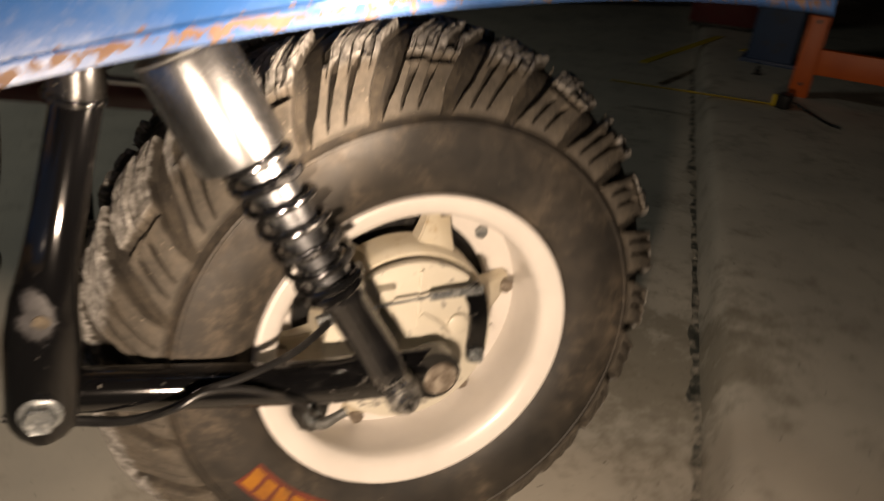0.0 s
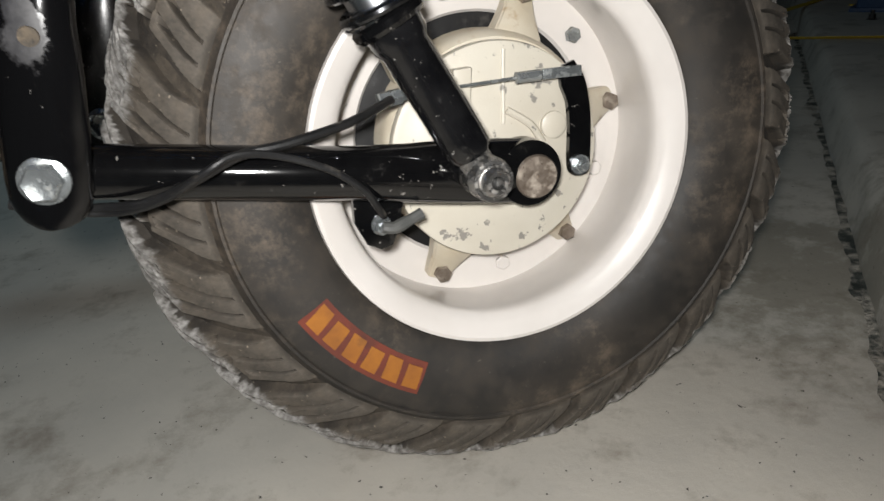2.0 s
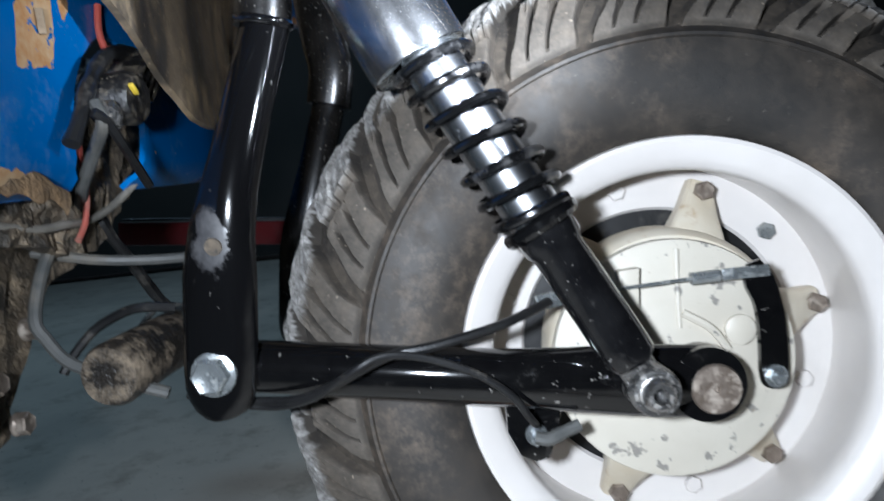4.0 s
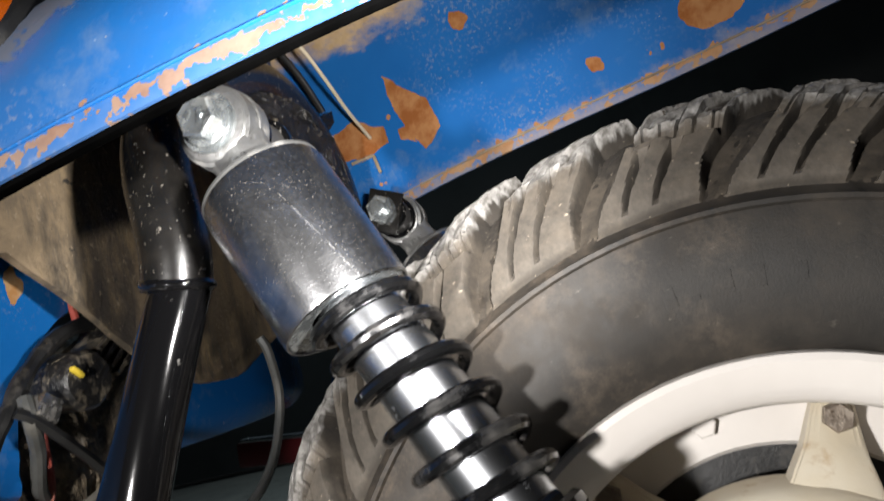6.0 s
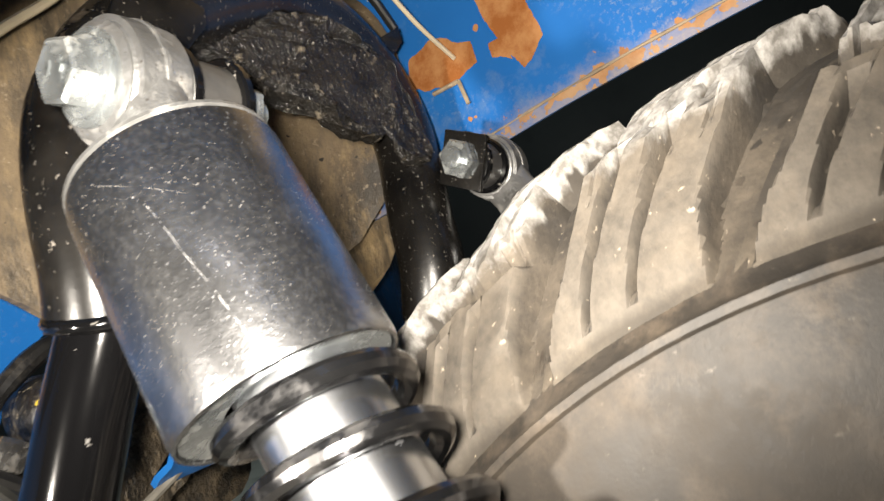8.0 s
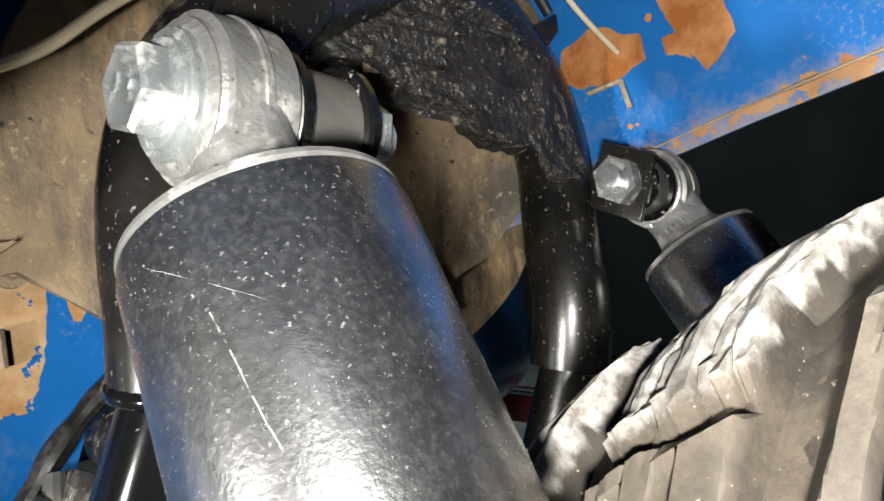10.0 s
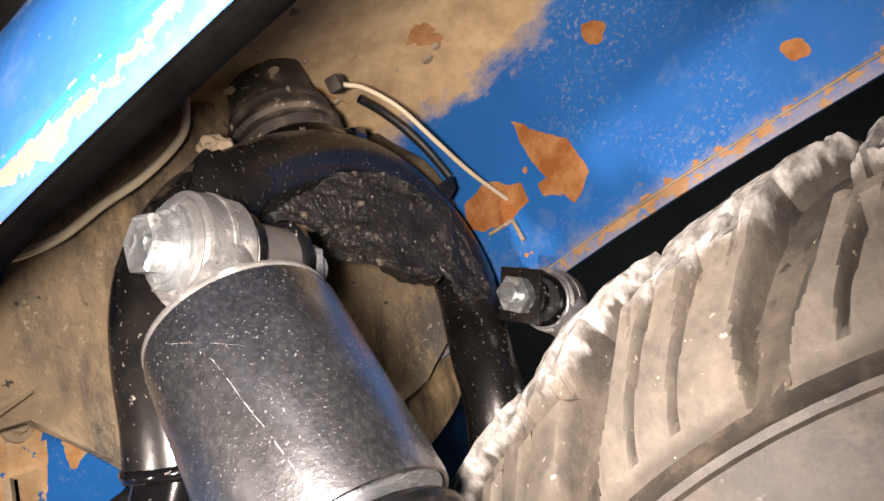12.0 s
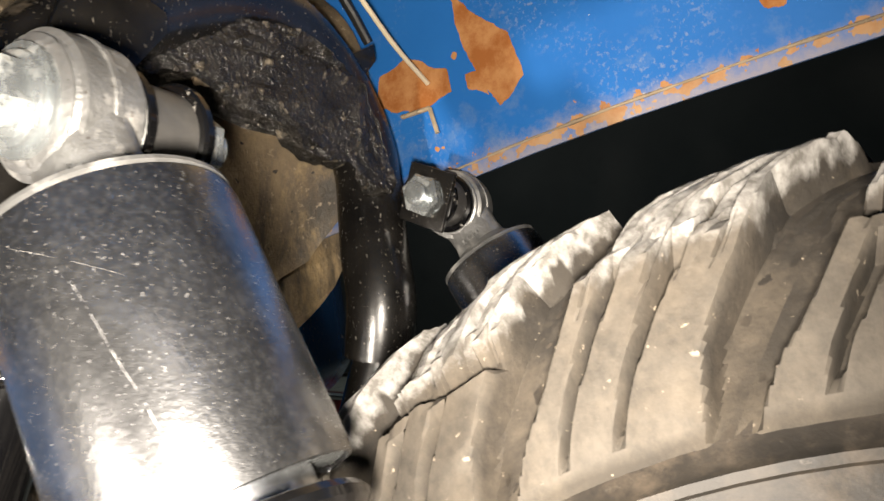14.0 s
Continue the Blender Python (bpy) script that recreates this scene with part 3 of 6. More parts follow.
BLUE_INNER.node_tree.nodes["Principled BSDF"].inputs["Specular IOR Level"].default_value = 0.2
m_amber, nt_amber, bs_amber = nodes_of("amber_lens_plastic")
bs_amber.inputs["Base Color"].default_value = (0.80, 0.15, 0.005, 1)
bs_amber.inputs["Roughness"].default_value = 0.12
bs_amber.inputs["Transmission Weight"].default_value = 0.60
bs_amber.inputs["IOR"].default_value = 1.49
wv = nt_amber.nodes.new("ShaderNodeTexWave")
wv.wave_type, wv.rings_direction = "RINGS", "SPHERICAL"
wv.inputs["Scale"].default_value = 120.0
link(nt_amber, coords(nt_amber), wv.inputs["Vector"])
bump(nt_amber, bs_amber, wv.outputs["Fac"], 0.14, 0.0006)

# ---------------------------------------------------------------- mesh tools


def obj(name, bm, material, smooth=True):
    me = bpy.data.meshes.new(name)
    bmesh.ops.recalc_face_normals(bm, faces=bm.faces)
    if smooth:
        for f in bm.faces:
            f.smooth = True
        for e in bm.edges:
            if len(e.link_faces) == 2 and e.calc_face_angle(0) > 0.6:
                e.smooth = False
    bm.to_mesh(me)
    bm.free()
    for mt in material if isinstance(material, (list, tuple)) else (material,):
        me.materials.append(mt)
    return new(name, me)


def part(name, bm, material, parent, label="", smooth=True):
    ob = obj(name, bm, material, smooth)
    ob.parent = parent
    top = parent
    while top.parent:
        top = top.parent
    if parent is top:
        ob.matrix_parent_inverse = Matrix.Translation(top.location).inverted()
    return tagged(ob, label)


def thing(name, place, label, category, group=""):
    ob = new(name)
    ob.empty_display_size = 0.05
    ob.location = place
    return tagged(ob, label, category, group)


def ring(bm, centre, u, v, a, b, n, phase=0.0):
    return [bm.verts.new(centre + u * (a * math.cos(phase + 2 * math.pi * i / n)) + v * (b * math.sin(phase + 2 * math.pi * i / n))) for i in range(n)]


def bridge(bm, r0, r1, mat=0):
    n = len(r0)
    for i in range(n):
        f = bm.faces.new((r0[i], r0[(i + 1) % n], r1[(i + 1) % n], r1[i]))
        f.material_index = mat


def smooth_path(points, steps=6):
    """Catmull-Rom through the points."""
    p = [Vector(q) for q in points]
    p = [p[0] * 2 - p[1]] + p + [p[-1] * 2 - p[-2]]
    out = []
    for i in range(1, len(p) - 2):
        for k in range(steps):
            t = k / steps
            a, b, c, d = p[i - 1], p[i], p[i + 1], p[i + 2]
            out.append(0.5 * ((2 * b) + (c - a) * t + (2 * a - 5 * b + 4 * c - d) * t * t + (3 * b - a - 3 * c + d) * t ** 3))
    out.append(p[-2])
    return out


def tube(bm, points, radius, n=12, flat=None, across=None, wobble=0.0):
    """A swept tube. radius: one, or one a point; flat: factor of the second half-axis, one a point, across that direction."""
    pts = [Vector(q) for q in points]
    rad = radius if isinstance(radius, (list, tuple)) else [radius] * len(pts)
    up = Vector(across) if across else None
    rings, u = [], None
    for i, p in enumerate(pts):
        t = (pts[min(i + 1, len(pts) - 1)] - pts[max(i - 1, 0)]).normalized()
        if up is not None:
            v = (up - t * up.dot(t)).normalized()
            u = v.cross(t)
        else:
            if u is None:
                u = t.orthogonal()
            u = (u - t * u.dot(t)).normalized()
            v = t.cross(u)
        r = rad[i] * (1 + (wobble * noise.noise(p * 90) if wobble else 0))
        rings.append(ring(bm, p, u, v, r, r * (flat[i] if flat else 1), n))
    for a, b in zip(rings, rings[1:]):
        bridge(bm, a, b)
    bm.faces.new(rings[0][::-1])
    bm.faces.new(rings[-1])
    return rings


def lathe(bm, profile, m=Matrix(), n=48, closed=False, mat=0):
    """Profile of (radius, height along local y), turned round the local y axis."""
    rings = []
    for r, y in profile:
        if r < 1e-6:
            rings.append([bm.verts.new(m @ Vector((0, y, 0)))])
        else:
            rings.append([bm.verts.new(m @ Vector((r * math.cos(2 * math.pi * i / n), y, r * math.sin(2 * math.pi * i / n)))) for i in range(n)])
    pairs = list(zip(rings, rings[1:])) + ([(rings[-1], rings[0])] if closed else [])
    for a, b in pairs:
        if len(a) == 1 and len(b) == 1:
            continue
        for i in range(n):
            if len(a) == 1:
                f = bm.faces.new((a[0], b[(i + 1) % n], b[i]))
            elif len(b) == 1:
                f = bm.faces.new((a[i], a[(i + 1) % n], b[0]))
            else:
                f = bm.faces.new((a[i], a[(i + 1) % n], b[(i + 1) % n], b[i]))
            f.material_index = mat
    return rings


def box(bm, size, m=Matrix(), bevel=0.0, segments=2):
    made = bmesh.ops.create_cube(bm, size=1.0, matrix=m @ Matrix.Diagonal((*size, 1)))
    if bevel:
        edges = list({e for v in made["verts"] for e in v.link_edges})
        bmesh.ops.bevel(bm, geom=edges, offset=bevel, segments=segments, affect="EDGES", profile=0.6)


def prism(bm, outline, m, depth, bevel=0.0):
    """Outline of (a, b) in the local x, z plane, thick along local y from 0 to depth."""
    a = [bm.verts.new(m @ Vector((x, 0, z))) for x, z in outline]
    b = [bm.verts.new(m @ Vector((x, depth, z))) for x, z in outline]
    fa, fb = bm.faces.new(a), bm.faces.new(b[::-1])
    bridge(bm, a, b)
    if bevel:
        bmesh.ops.bevel(bm, geom=list(fa.edges) + list(fb.edges), offset=bevel, segments=2, affect="EDGES", profile=0.6)


def hexagon(r, turn=0.0):
    return [(r * math.cos(turn + math.pi * i / 3), r * math.sin(turn + math.pi * i / 3)) for i in range(6)]


def bolt_mesh(bm, m, across, height, flange=0.0, turn=0.0, tail=0.0, dish=True):
    """A hexagon head that looks along local -y, base at y = 0, with a chamfered top, an optional flange and a thread end."""
    r = across / math.sqrt(3)
    if flange:
        lathe(bm, [(0, 0), (flange, 0), (flange, -0.0012), (flange * 0.97, -0.002), (r * 0.9, -0.0034), (0, -0.0034)], m, 28)
    y0 = -0.002 if flange else 0.0
    low = [bm.verts.new(m @ Vector((x, y0, z))) for x, z in hexagon(r, turn)]
    mid = [bm.verts.new(m @ Vector((x, y0 - height * 0.86, z))) for x, z in hexagon(r, turn)]
    top = [bm.verts.new(m @ Vector((x, y0 - height, z))) for x, z in hexagon(r * 0.87, turn)]
    ins = [bm.verts.new(m @ Vector((x, y0 - height + (0.0007 if dish else 0), z))) for x, z in hexagon(r * 0.72, turn)]
    bm.faces.new(low[::-1])
    bridge(bm, low, mid)
    bridge(bm, mid, top)
    bridge(bm, top, ins)
    bm.faces.new(ins)
    if tail:
        lathe(bm, [(r * 0.55, y0 - height * 0.9), (r * 0.55, y0 - height - tail), (r * 0.42, y0 - height - tail - 0.001), (0, y0 - height - tail - 0.001)], m, 16)


def axis_pose(place, direction):
    """A pose whose local y runs along direction."""
    d = Vector(direction).normalized()
    return Matrix.Translation(place) @ d.to_track_quat("Y", "Z").to_matrix().to_4x4()


# ---------------------------------------------------------------- the vehicle
WHEEL = pose(0.0203, -0.0256, 0.2585, -4.1, 6.6, 3.9) @ Matrix.Scale(1.03, 4)
RIM = WHEEL @ Matrix.Translation((0.002, 0, -0.002)) @ Matrix.Scale(1.03, 4)
TYRE_WIDE = 0.172
AXLE = (WHEEL.to_3x3() @ Vector((0, 1, 0))).normalized()
vehicle = thing("cargo_tricycle", (-0.05, 0.06, 0.0), "blue three-wheeled cargo vehicle with chipped rusty paint on a workshop floor", "vehicle")


def front_wheel():
    """Off-road tyre on a two-piece white rim. Local y is the axle, which points away from the outer side."""
    bm = bmesh.new()
    lathe(bm, [(0.128, 0.074), (0.128, 0.080), (0.0975, 0.080), (0.0965, 0.077), (0.0985, 0.074)], RIM, 72, closed=True)
    disc = part("front_wheel", bm, RIM_PAINT, vehicle, "off-road front wheel, dusty black tyre on a white rim")
    bm = bmesh.new()
    lathe(bm, [(0.1405, 0.010), (0.1428, 0.004), (0.1430, 0.000), (0.1418, -0.0032), (0.1390, -0.0040), (0.1350, -0.0022), (0.1285, 0.0015), (0.1235, 0.0055), (0.1215, 0.010),
               (0.1222, 0.020), (0.1245, 0.045), (0.1272, 0.070), (0.1280, 0.082), (0.1300, 0.082), (0.1290, 0.060), (0.1262, 0.025), (0.1300, 0.016)], RIM, 96, closed=True)
    part("rim", bm, RIM_PAINT, disc, "glossy off-white steel rim")
    bm = bmesh.new()
    lathe(bm, [(0.124, 0.083), (0.128, 0.14), (0.130, 0.172), (0.142, 0.172), (0.141, 0.162), (0.131, 0.083)], RIM, 48, closed=True)
    part("inner_rim", bm, RIM_PAINT, disc)
    # carcass
    half = [(0.1405, 0.006), (0.1425, 0.001), (0.1450, -0.0015), (0.1520, -0.0062), (0.1620, -0.0100), (0.1740, -0.0122), (0.1860, -0.0124), (0.1960, -0.0112), (0.2000, -0.0104),
            (0.2010, -0.0120), (0.2030, -0.0118), (0.2042, -0.0092)] + [(r - 0.0006, y + 0.0006) for r, y, h in FLANK[1:]]
    prof = half + [(r, TYRE_WIDE - y) for r, y in half[-2::-1]]
    bm = bmesh.new()
    lathe(bm, prof, Matrix(), 132, closed=True)
    for v in bm.verts:
        v.co = RIM @ v.co
    tyre = part("tyre", bm, RUBBER, disc, "dusty black off-road tyre with worn mud tread")
    return disc, tyre


def step(a, b, x):
    t = min(1.0, max(0.0, (x - a) / (b - a)))
    return t * t * (3 - 2 * t)


# groove bottom (radius, place along the axle), and height of the tread over it
FLANK = [(0.2042, -0.0092, 0.0000), (0.2085, -0.0066, 0.0016), (0.2128, -0.0026, 0.0052), (0.2170, 0.0022, 0.0078), (0.2215, 0.0064, 0.0095), (0.2265, 0.0110, 0.0106), (0.2315, 0.0156, 0.0116),
         (0.2362, 0.0200, 0.0126), (0.2408, 0.0244, 0.0140), (0.2452, 0.0292, 0.0144), (0.2490, 0.0338, 0.0144), (0.2520, 0.0384, 0.0142), (0.2546, 0.0430, 0.0139), (0.2568, 0.0485, 0.0133), (0.2585, 0.0542, 0.0127), (0.2592, 0.0600, 0.0121), (0.2595, 0.0650, 0.0117), (0.2597, 0.0750, 0.0115), (0.2598, 0.0860, 0.0114)]
PITCH = 15.0


def tread_mesh(kind, seed):
    """One pitch of the shoulder tread: a block with slits in its flank; kind 1 has a ledge under a separate shoulder block."""
    rnd = random.Random(seed)
    shift = Vector((seed * 3.7, seed * 1.3, 0))
    bm = bmesh.new()
    worn_at = bm.verts.layers.float.new("worn")
    proud_at = bm.verts.layers.float.new("proud")
    rows = []
    samples = []
    for (r0, y0, h0), (r1, y1, h1) in zip(FLANK, FLANK[1:]):
        n = 2 if r0 < 0.25 else 3
        samples += [(r0 + (r1 - r0) * k / n, y0 + (y1 - y0) * k / n, h0 + (h1 - h0) * k / n) for k in range(n)]
    samples.append(FLANK[-1])
    n = 88
    for i, (r, y, h) in enumerate(samples):
        a, b = samples[max(0, i - 1)], samples[min(len(samples) - 1, i + 1)]
        tr, ty = b[0] - a[0], b[1] - a[1]
        s = math.hypot(tr, ty)
        nr, ny = ty / s, -tr / s
        lean = -200.0 * (r - 0.230) - 170.0 * max(0.0, y - 0.036)
        row = []
        for k in range(n + 1):
            th = PITCH * (k / n - 0.5)
            p = Vector((th * 0.004 * 60, r * 60, y * 60)) + shift
            rag = noise.noise(p * 1.4) * 0.35 + noise.noise(p * 4.5) * 0.25
            crown = step(0.020, 0.036, y)
            rag *= 0.10 + 0.7 * crown
            gap = 1.3 + 1.2 * step(0.208, 0.226, r) + 0.1 * crown
            k_ = step(gap - 0.13, gap + 0.13, PITCH / 2 - abs(th) + rag)
            low = 0.2085 + 0.0006 * noise.noise(p * 1.1)
            k_ *= step(low - 0.0012, low + 0.0012, r)
            cut = 0.0
            top = 0.243 if kind == 0 else 0.2325
            for c in (2.7, -0.9):
                w = 0.30 + 0.38 * step(0.212, top, r)
                ends = step(0.2115, 0.2140, r) * (1 - step(top - 0.0015, top + 0.0015, r))
                cut = max(cut, ends * (1 - step(w - 0.10, w + 0.10, abs(th - c + 0.12 * rag))))
            k_ *= 1 - 0.70 * cut
            if kind == 1:
                k_ *= 1 - 0.55 * (1 - step(0.0012, 0.0028, abs(r - 0.2385 - 0.0004 * th)))
            # stepped sipes and torn ends on the crown
            cell = math.floor(th / 1.9 + 20)
            tear = 0.0590 + 0.013 * noise.noise(Vector((cell * 2.3, seed, 0.5)))
            k_ *= 1 - 0.8 * step(tear - 0.0008, tear + 0.0008, y)
            k_ *= 1 - max(0.0, 0.12 + 0.55 * noise.noise(Vector((cell * 1.7, seed * 1.37, 3.5)))) * step(0.026, 0.029, y)
            if (th / 1.9 + 20) % 1.0 < 0.11:
                k_ *= 1 - 0.30 * step(0.019, 0.023, y)
            # small chips broken off in layers
            chip = noise.cell(Vector((th / 0.85 + 40 + 0.5 * noise.noise(p * 2.0), y / 0.0052 + seed, seed * 2.0)))
            k_ *= 1 - 0.13 * max(0.0, chip) * step(0.017, 0.023, y)
            lift = h * k_ * (1 + 0.03 * noise.noise(p * 2.0)) + (0.0002 + 0.0003 * crown) * noise.noise(p * 6.0) - 0.0008 - 0.0025 * (1 - step(0.2050, 0.2090, r))
            rr, yy = r + nr * lift, y + ny * lift
            a_ = math.radians(th + lean)
            v = bm.verts.new((rr * math.cos(a_), yy, rr * math.sin(a_)))
            v[proud_at] = k_
            v[worn_at] = step(0.5, 0.8, k_) * step(0.0135, 0.0380, y + 0.002 * rag)
            row.append(v)
        rows.append(row)
    for a, b in zip(rows, rows[1:]):
        for k in range(n):
            bm.faces.new((a[k], a[k + 1], b[k + 1], b[k])).smooth = True
    # a moulding nib left on the shoulder
    a_ = math.radians(rnd.uniform(-3, 3))
    out = Vector((math.cos(a_), 0, math.sin(a_)))
    tube(bm, [out * 0.255 + Vector((0, 0.034, 0)), out * 0.2590 + Vector((0, 0.0335, 0)), out * (0.2605 + rnd.uniform(0, 0.002)) + Vector((0, 0.0330, 0.0006))], [0.0009, 0.0007, 0.0004], 5)
    bmesh.ops.recalc_face_normals(bm, faces=bm.faces)
    for e in bm.edges:
        if len(e.link_faces) == 2 and e.calc_face_angle(0) > 0.4:
            e.smooth = False
    me = bpy.data.meshes.new("tread_block")
    bm.to_mesh(me)
    bm.free()
    me.materials.append(TREAD)
    return me


def tread(disc):
    """24 pitches, two kinds in turn, and their mirror image on the far shoulder half a pitch on."""
    kinds = [[tread_mesh(kind, 3 + 2 * v + kind) for v in range(3)] for kind in (0, 1)]
    flip = Matrix.Translation((0, TYRE_WIDE, 0)) @ Matrix.Diagonal((1, -1, 1, 1))
    for i in range(24):
        turn = Matrix.Rotation(math.radians(-(111.8 + i * PITCH)), 4, "Y")
        me = kinds[i % 2][(i // 2) % 3]
        for extra, m in ((0.0, Matrix()), (7.0, flip)):
            ob = new("tread_block", me)
            ob.parent = disc
            ob.matrix_basis = RIM @ Matrix.Rotation(math.radians(-extra), 4, "Y") @ turn @ m


def sidewall_y(r):
    return float(np.interp(r, (0.145, 0.152, 0.162, 0.174, 0.186, 0.196), (-0.0015, -0.0062, -0.0100, -0.0122, -0.0124, -0.0112)))


def tyre_print(disc):
    """Six letter-sized orange bars in a dark red ground on the sidewall, and two faint raised marks."""
    def patch(bm, r0, r1, a0, a1, lift, lean=0.0, n=8):
        rows = []
        for j in range(5):
            r = r0 + (r1 - r0) * j / 4
            rows.append([bm.verts.new(RIM @ Vector((r * math.cos(a), sidewall_y(r) - lift, r * math.sin(a)))) for a in
                         [math.radians(a0 + (a1 - a0) * i / n + lean * (j / 4 - 0.5)) for i in range(n + 1)]])
        low = [[bm.verts.new(v.co + RIM.to_3x3() @ Vector((0, lift + 0.0008, 0))) for v in row] for row in (rows[0], rows[-1])]
        for a, b in zip(rows, rows[1:]):
            for i in range(n):
                bm.faces.new((a[i], a[i + 1], b[i + 1], b[i]))
        for row, lo in ((rows[0], low[0]), (rows[-1], low[1])):
            for i in range(n):
                bm.faces.new((row[i], row[i + 1], lo[i + 1], lo[i]))
    bm = bmesh.new()
    patch(bm, 0.1612, 0.1864, -145.2, -111.8, 0.0006, 0, 24)
    part("print_ground", bm, RED_PRINT, disc, "dark red printed band on the sidewall")
    for k in range(6):
        bm = bmesh.new()
        c = -142.3 + k * 5.55
        patch(bm, 0.1648 + 0.0010 * (k % 2), 0.1828, c - 2.05, c + 1.95, 0.0012, 0.9 - 0.5 * (k % 2), 4)
        part("print_bar", bm, ORANGE_PRINT, disc, "orange printed bar on the sidewall")
    for a0, a1, r0, r1 in ((101.5, 103.0, 0.169, 0.178), (98.5, 100.5, 0.169, 0.171), (94, 96.5, 0.169, 0.178), (90, 92.5, 0.169, 0.178), (85, 86, 0.17, 0.177)):
        bm = bmesh.new()
        patch(bm, r0, r1, a0, a1, 0.0004, 0, 3)
        part("raised_mark", bm, RUBBER, disc)


wheel_disc, tyre = front_wheel()
tread(wheel_disc)
tyre_print(wheel_disc)


def hub_and_brake(disc):
    bm = bmesh.new()
    lathe(bm, [(0.0, 0.028), (0.080, 0.028), (0.083, 0.032), (0.085, 0.040), (0.086, 0.062), (0.080, 0.070), (0.0, 0.070)], WHEEL, 64)
    drum = part("brake_drum", bm, HUB_CREAM, vehicle, "cream painted brake drum with bolted arms")
    bm = bmesh.new()
    lathe(bm, [(0.0, 0.006), (0.040, 0.006), (0.046, 0.0085), (0.060, 0.0085), (0.064, 0.0105), (0.0755, 0.0115), (0.0795, 0.0125), (0.0803, 0.015), (0.0803, 0.020), (0.078, 0.024), (0.0, 0.024)],
          WHEEL @ pose(-0.003, 0, -0.002), 72)
    part("backing_plate", bm, CREAM, drum, "cream backing plate with chipped grey paint")
    bm = bmesh.new()
    lathe(bm, [(0.0, 0.083), (0.122, 0.083), (0.122, 0.086), (0.0, 0.086)], WHEEL, 48)
    part("dark_web", bm, PLASTIC, drum, "black wheel web behind the drum")
    for k in range(6):
        a = math.radians(75 + 60 * k)
        m = WHEEL @ Matrix.Rotation(-a, 4, "Y")
        bm = bmesh.new()
        rings = []
        for x, y, hw, ht in ((0.070, 0.040, 0.024, 0.016), (0.085, 0.046, 0.019, 0.015), (0.100, 0.056, 0.0135, 0.013), (0.112, 0.064, 0.0110, 0.011), (0.122, 0.069, 0.0090, 0.009)):
            rings.append([bm.verts.new(m @ Vector((x, y + dy, z))) for dy, z in ((-ht * 0.5, -hw * 0.7), (-ht * 0.5, hw * 0.7), (-ht * 0.2, hw), (ht, hw), (ht, -hw), (-ht * 0.2, -hw))])
        for p, q in zip(rings, rings[1:]):
            bridge(bm, p, q)
        bm.faces.new(rings[0][::-1])
        bm.faces.new(rings[-1])
        bmesh.ops.bevel(bm, geom=list(bm.edges), offset=0.0014, segments=2, affect="EDGES")
        part("hub_arm", bm, HUB_CREAM, drum)
        bm = bmesh.new()
        bolt_mesh(bm, m @ Matrix.Translation((0.1145, 0.059, 0)), 0.0125, 0.007, turn=0.3 * k, dish=False)
        part("wheel_nut", bm, BROWN_STEEL, drum, "brownish wheel nut")
        b = math.radians(45 + 60 * k)
        bm = bmesh.new()
        bolt_mesh(bm, WHEEL @ Matrix.Rotation(-b, 4, "Y") @ Matrix.Translation((0.1145, 0.074, 0)), 0.0115, 0.0045, turn=0.5 * k, dish=False)
        part("rim_bolt", bm, ZINC if k == 0 else RIM_PAINT, disc)
    # raised ribs and plug cast on the backing plate
    bm = bmesh.new()
    tube(bm, [WHEEL @ Vector(p) for p in ((-0.004, 0.008, 0.072), (-0.003, 0.007, 0.045), (-0.002, 0.005, 0.020))], 0.0016, 8)
    tube(bm, [WHEEL @ Vector(p) for p in smooth_path([(0.0, 0.006, 0.030), (0.018, 0.004, 0.020), (0.030, 0.006, 0.006)])], 0.003, 8)
    part("cast_rib", bm, CREAM, drum)
    bm = bmesh.new()
    lathe(bm, [(0.010, 0.006), (0.010, 0.003), (0.0085, 0.002), (0, 0.002)], WHEEL @ pose(0.037, 0, 0.019), 20)
    part("adjuster_plug", bm, CREAM, drum)
    # brake lever
    bm = bmesh.new()
    out = [(q.x, q.y) for q in [Vector((*p, 0)) for p in [(v.x, v.y) for v in smooth_path([(0.046, 0.0655, 0), (0.0555, 0.052, 0), (0.0620, 0.028, 0), (0.0648, -0.006, 0), (0.0635, -0.0165, 0), (0.0515, -0.0175, 0), (0.0478, -0.008, 0), (0.0462, 0.018, 0), (0.0430, 0.036, 0), (0.0365, 0.0500, 0), (0.0380, 0.0620, 0)], 4)]]]
    prism(bm, out, WHEEL @ pose(0, -0.004, 0), 0.005, 0.0008)
    lever = part("brake_lever", bm, BLACK, vehicle, "black brake lever with zinc clamp bolt")
    bm = bmesh.new()
    lathe(bm, [(0.0075, -0.004), (0.0075, -0.006), (0, -0.006)], WHEEL @ pose(0.0565, 0, -0.0095), 24)
    bolt_mesh(bm, WHEEL @ pose(0.0565, -0.006, -0.0095), 0.010, 0.005, turn=0.2, tail=0.003)
    part("lever_nut", bm, ZINC, lever)
    bm = bmesh.new()
    tube(bm, [WHEEL @ Vector(p) for p in ((0.002, -0.004, 0.0530), (0.020, -0.004, 0.0552))], 0.0042, 12)
    box(bm, (0.030, 0.004, 0.0075), WHEEL @ pose(0.036, -0.005, 0.0572, 0, -6, 0), 0.001)
    part("clevis", bm, ZINC, lever, "zinc cable clevis")
    bm = bmesh.new()
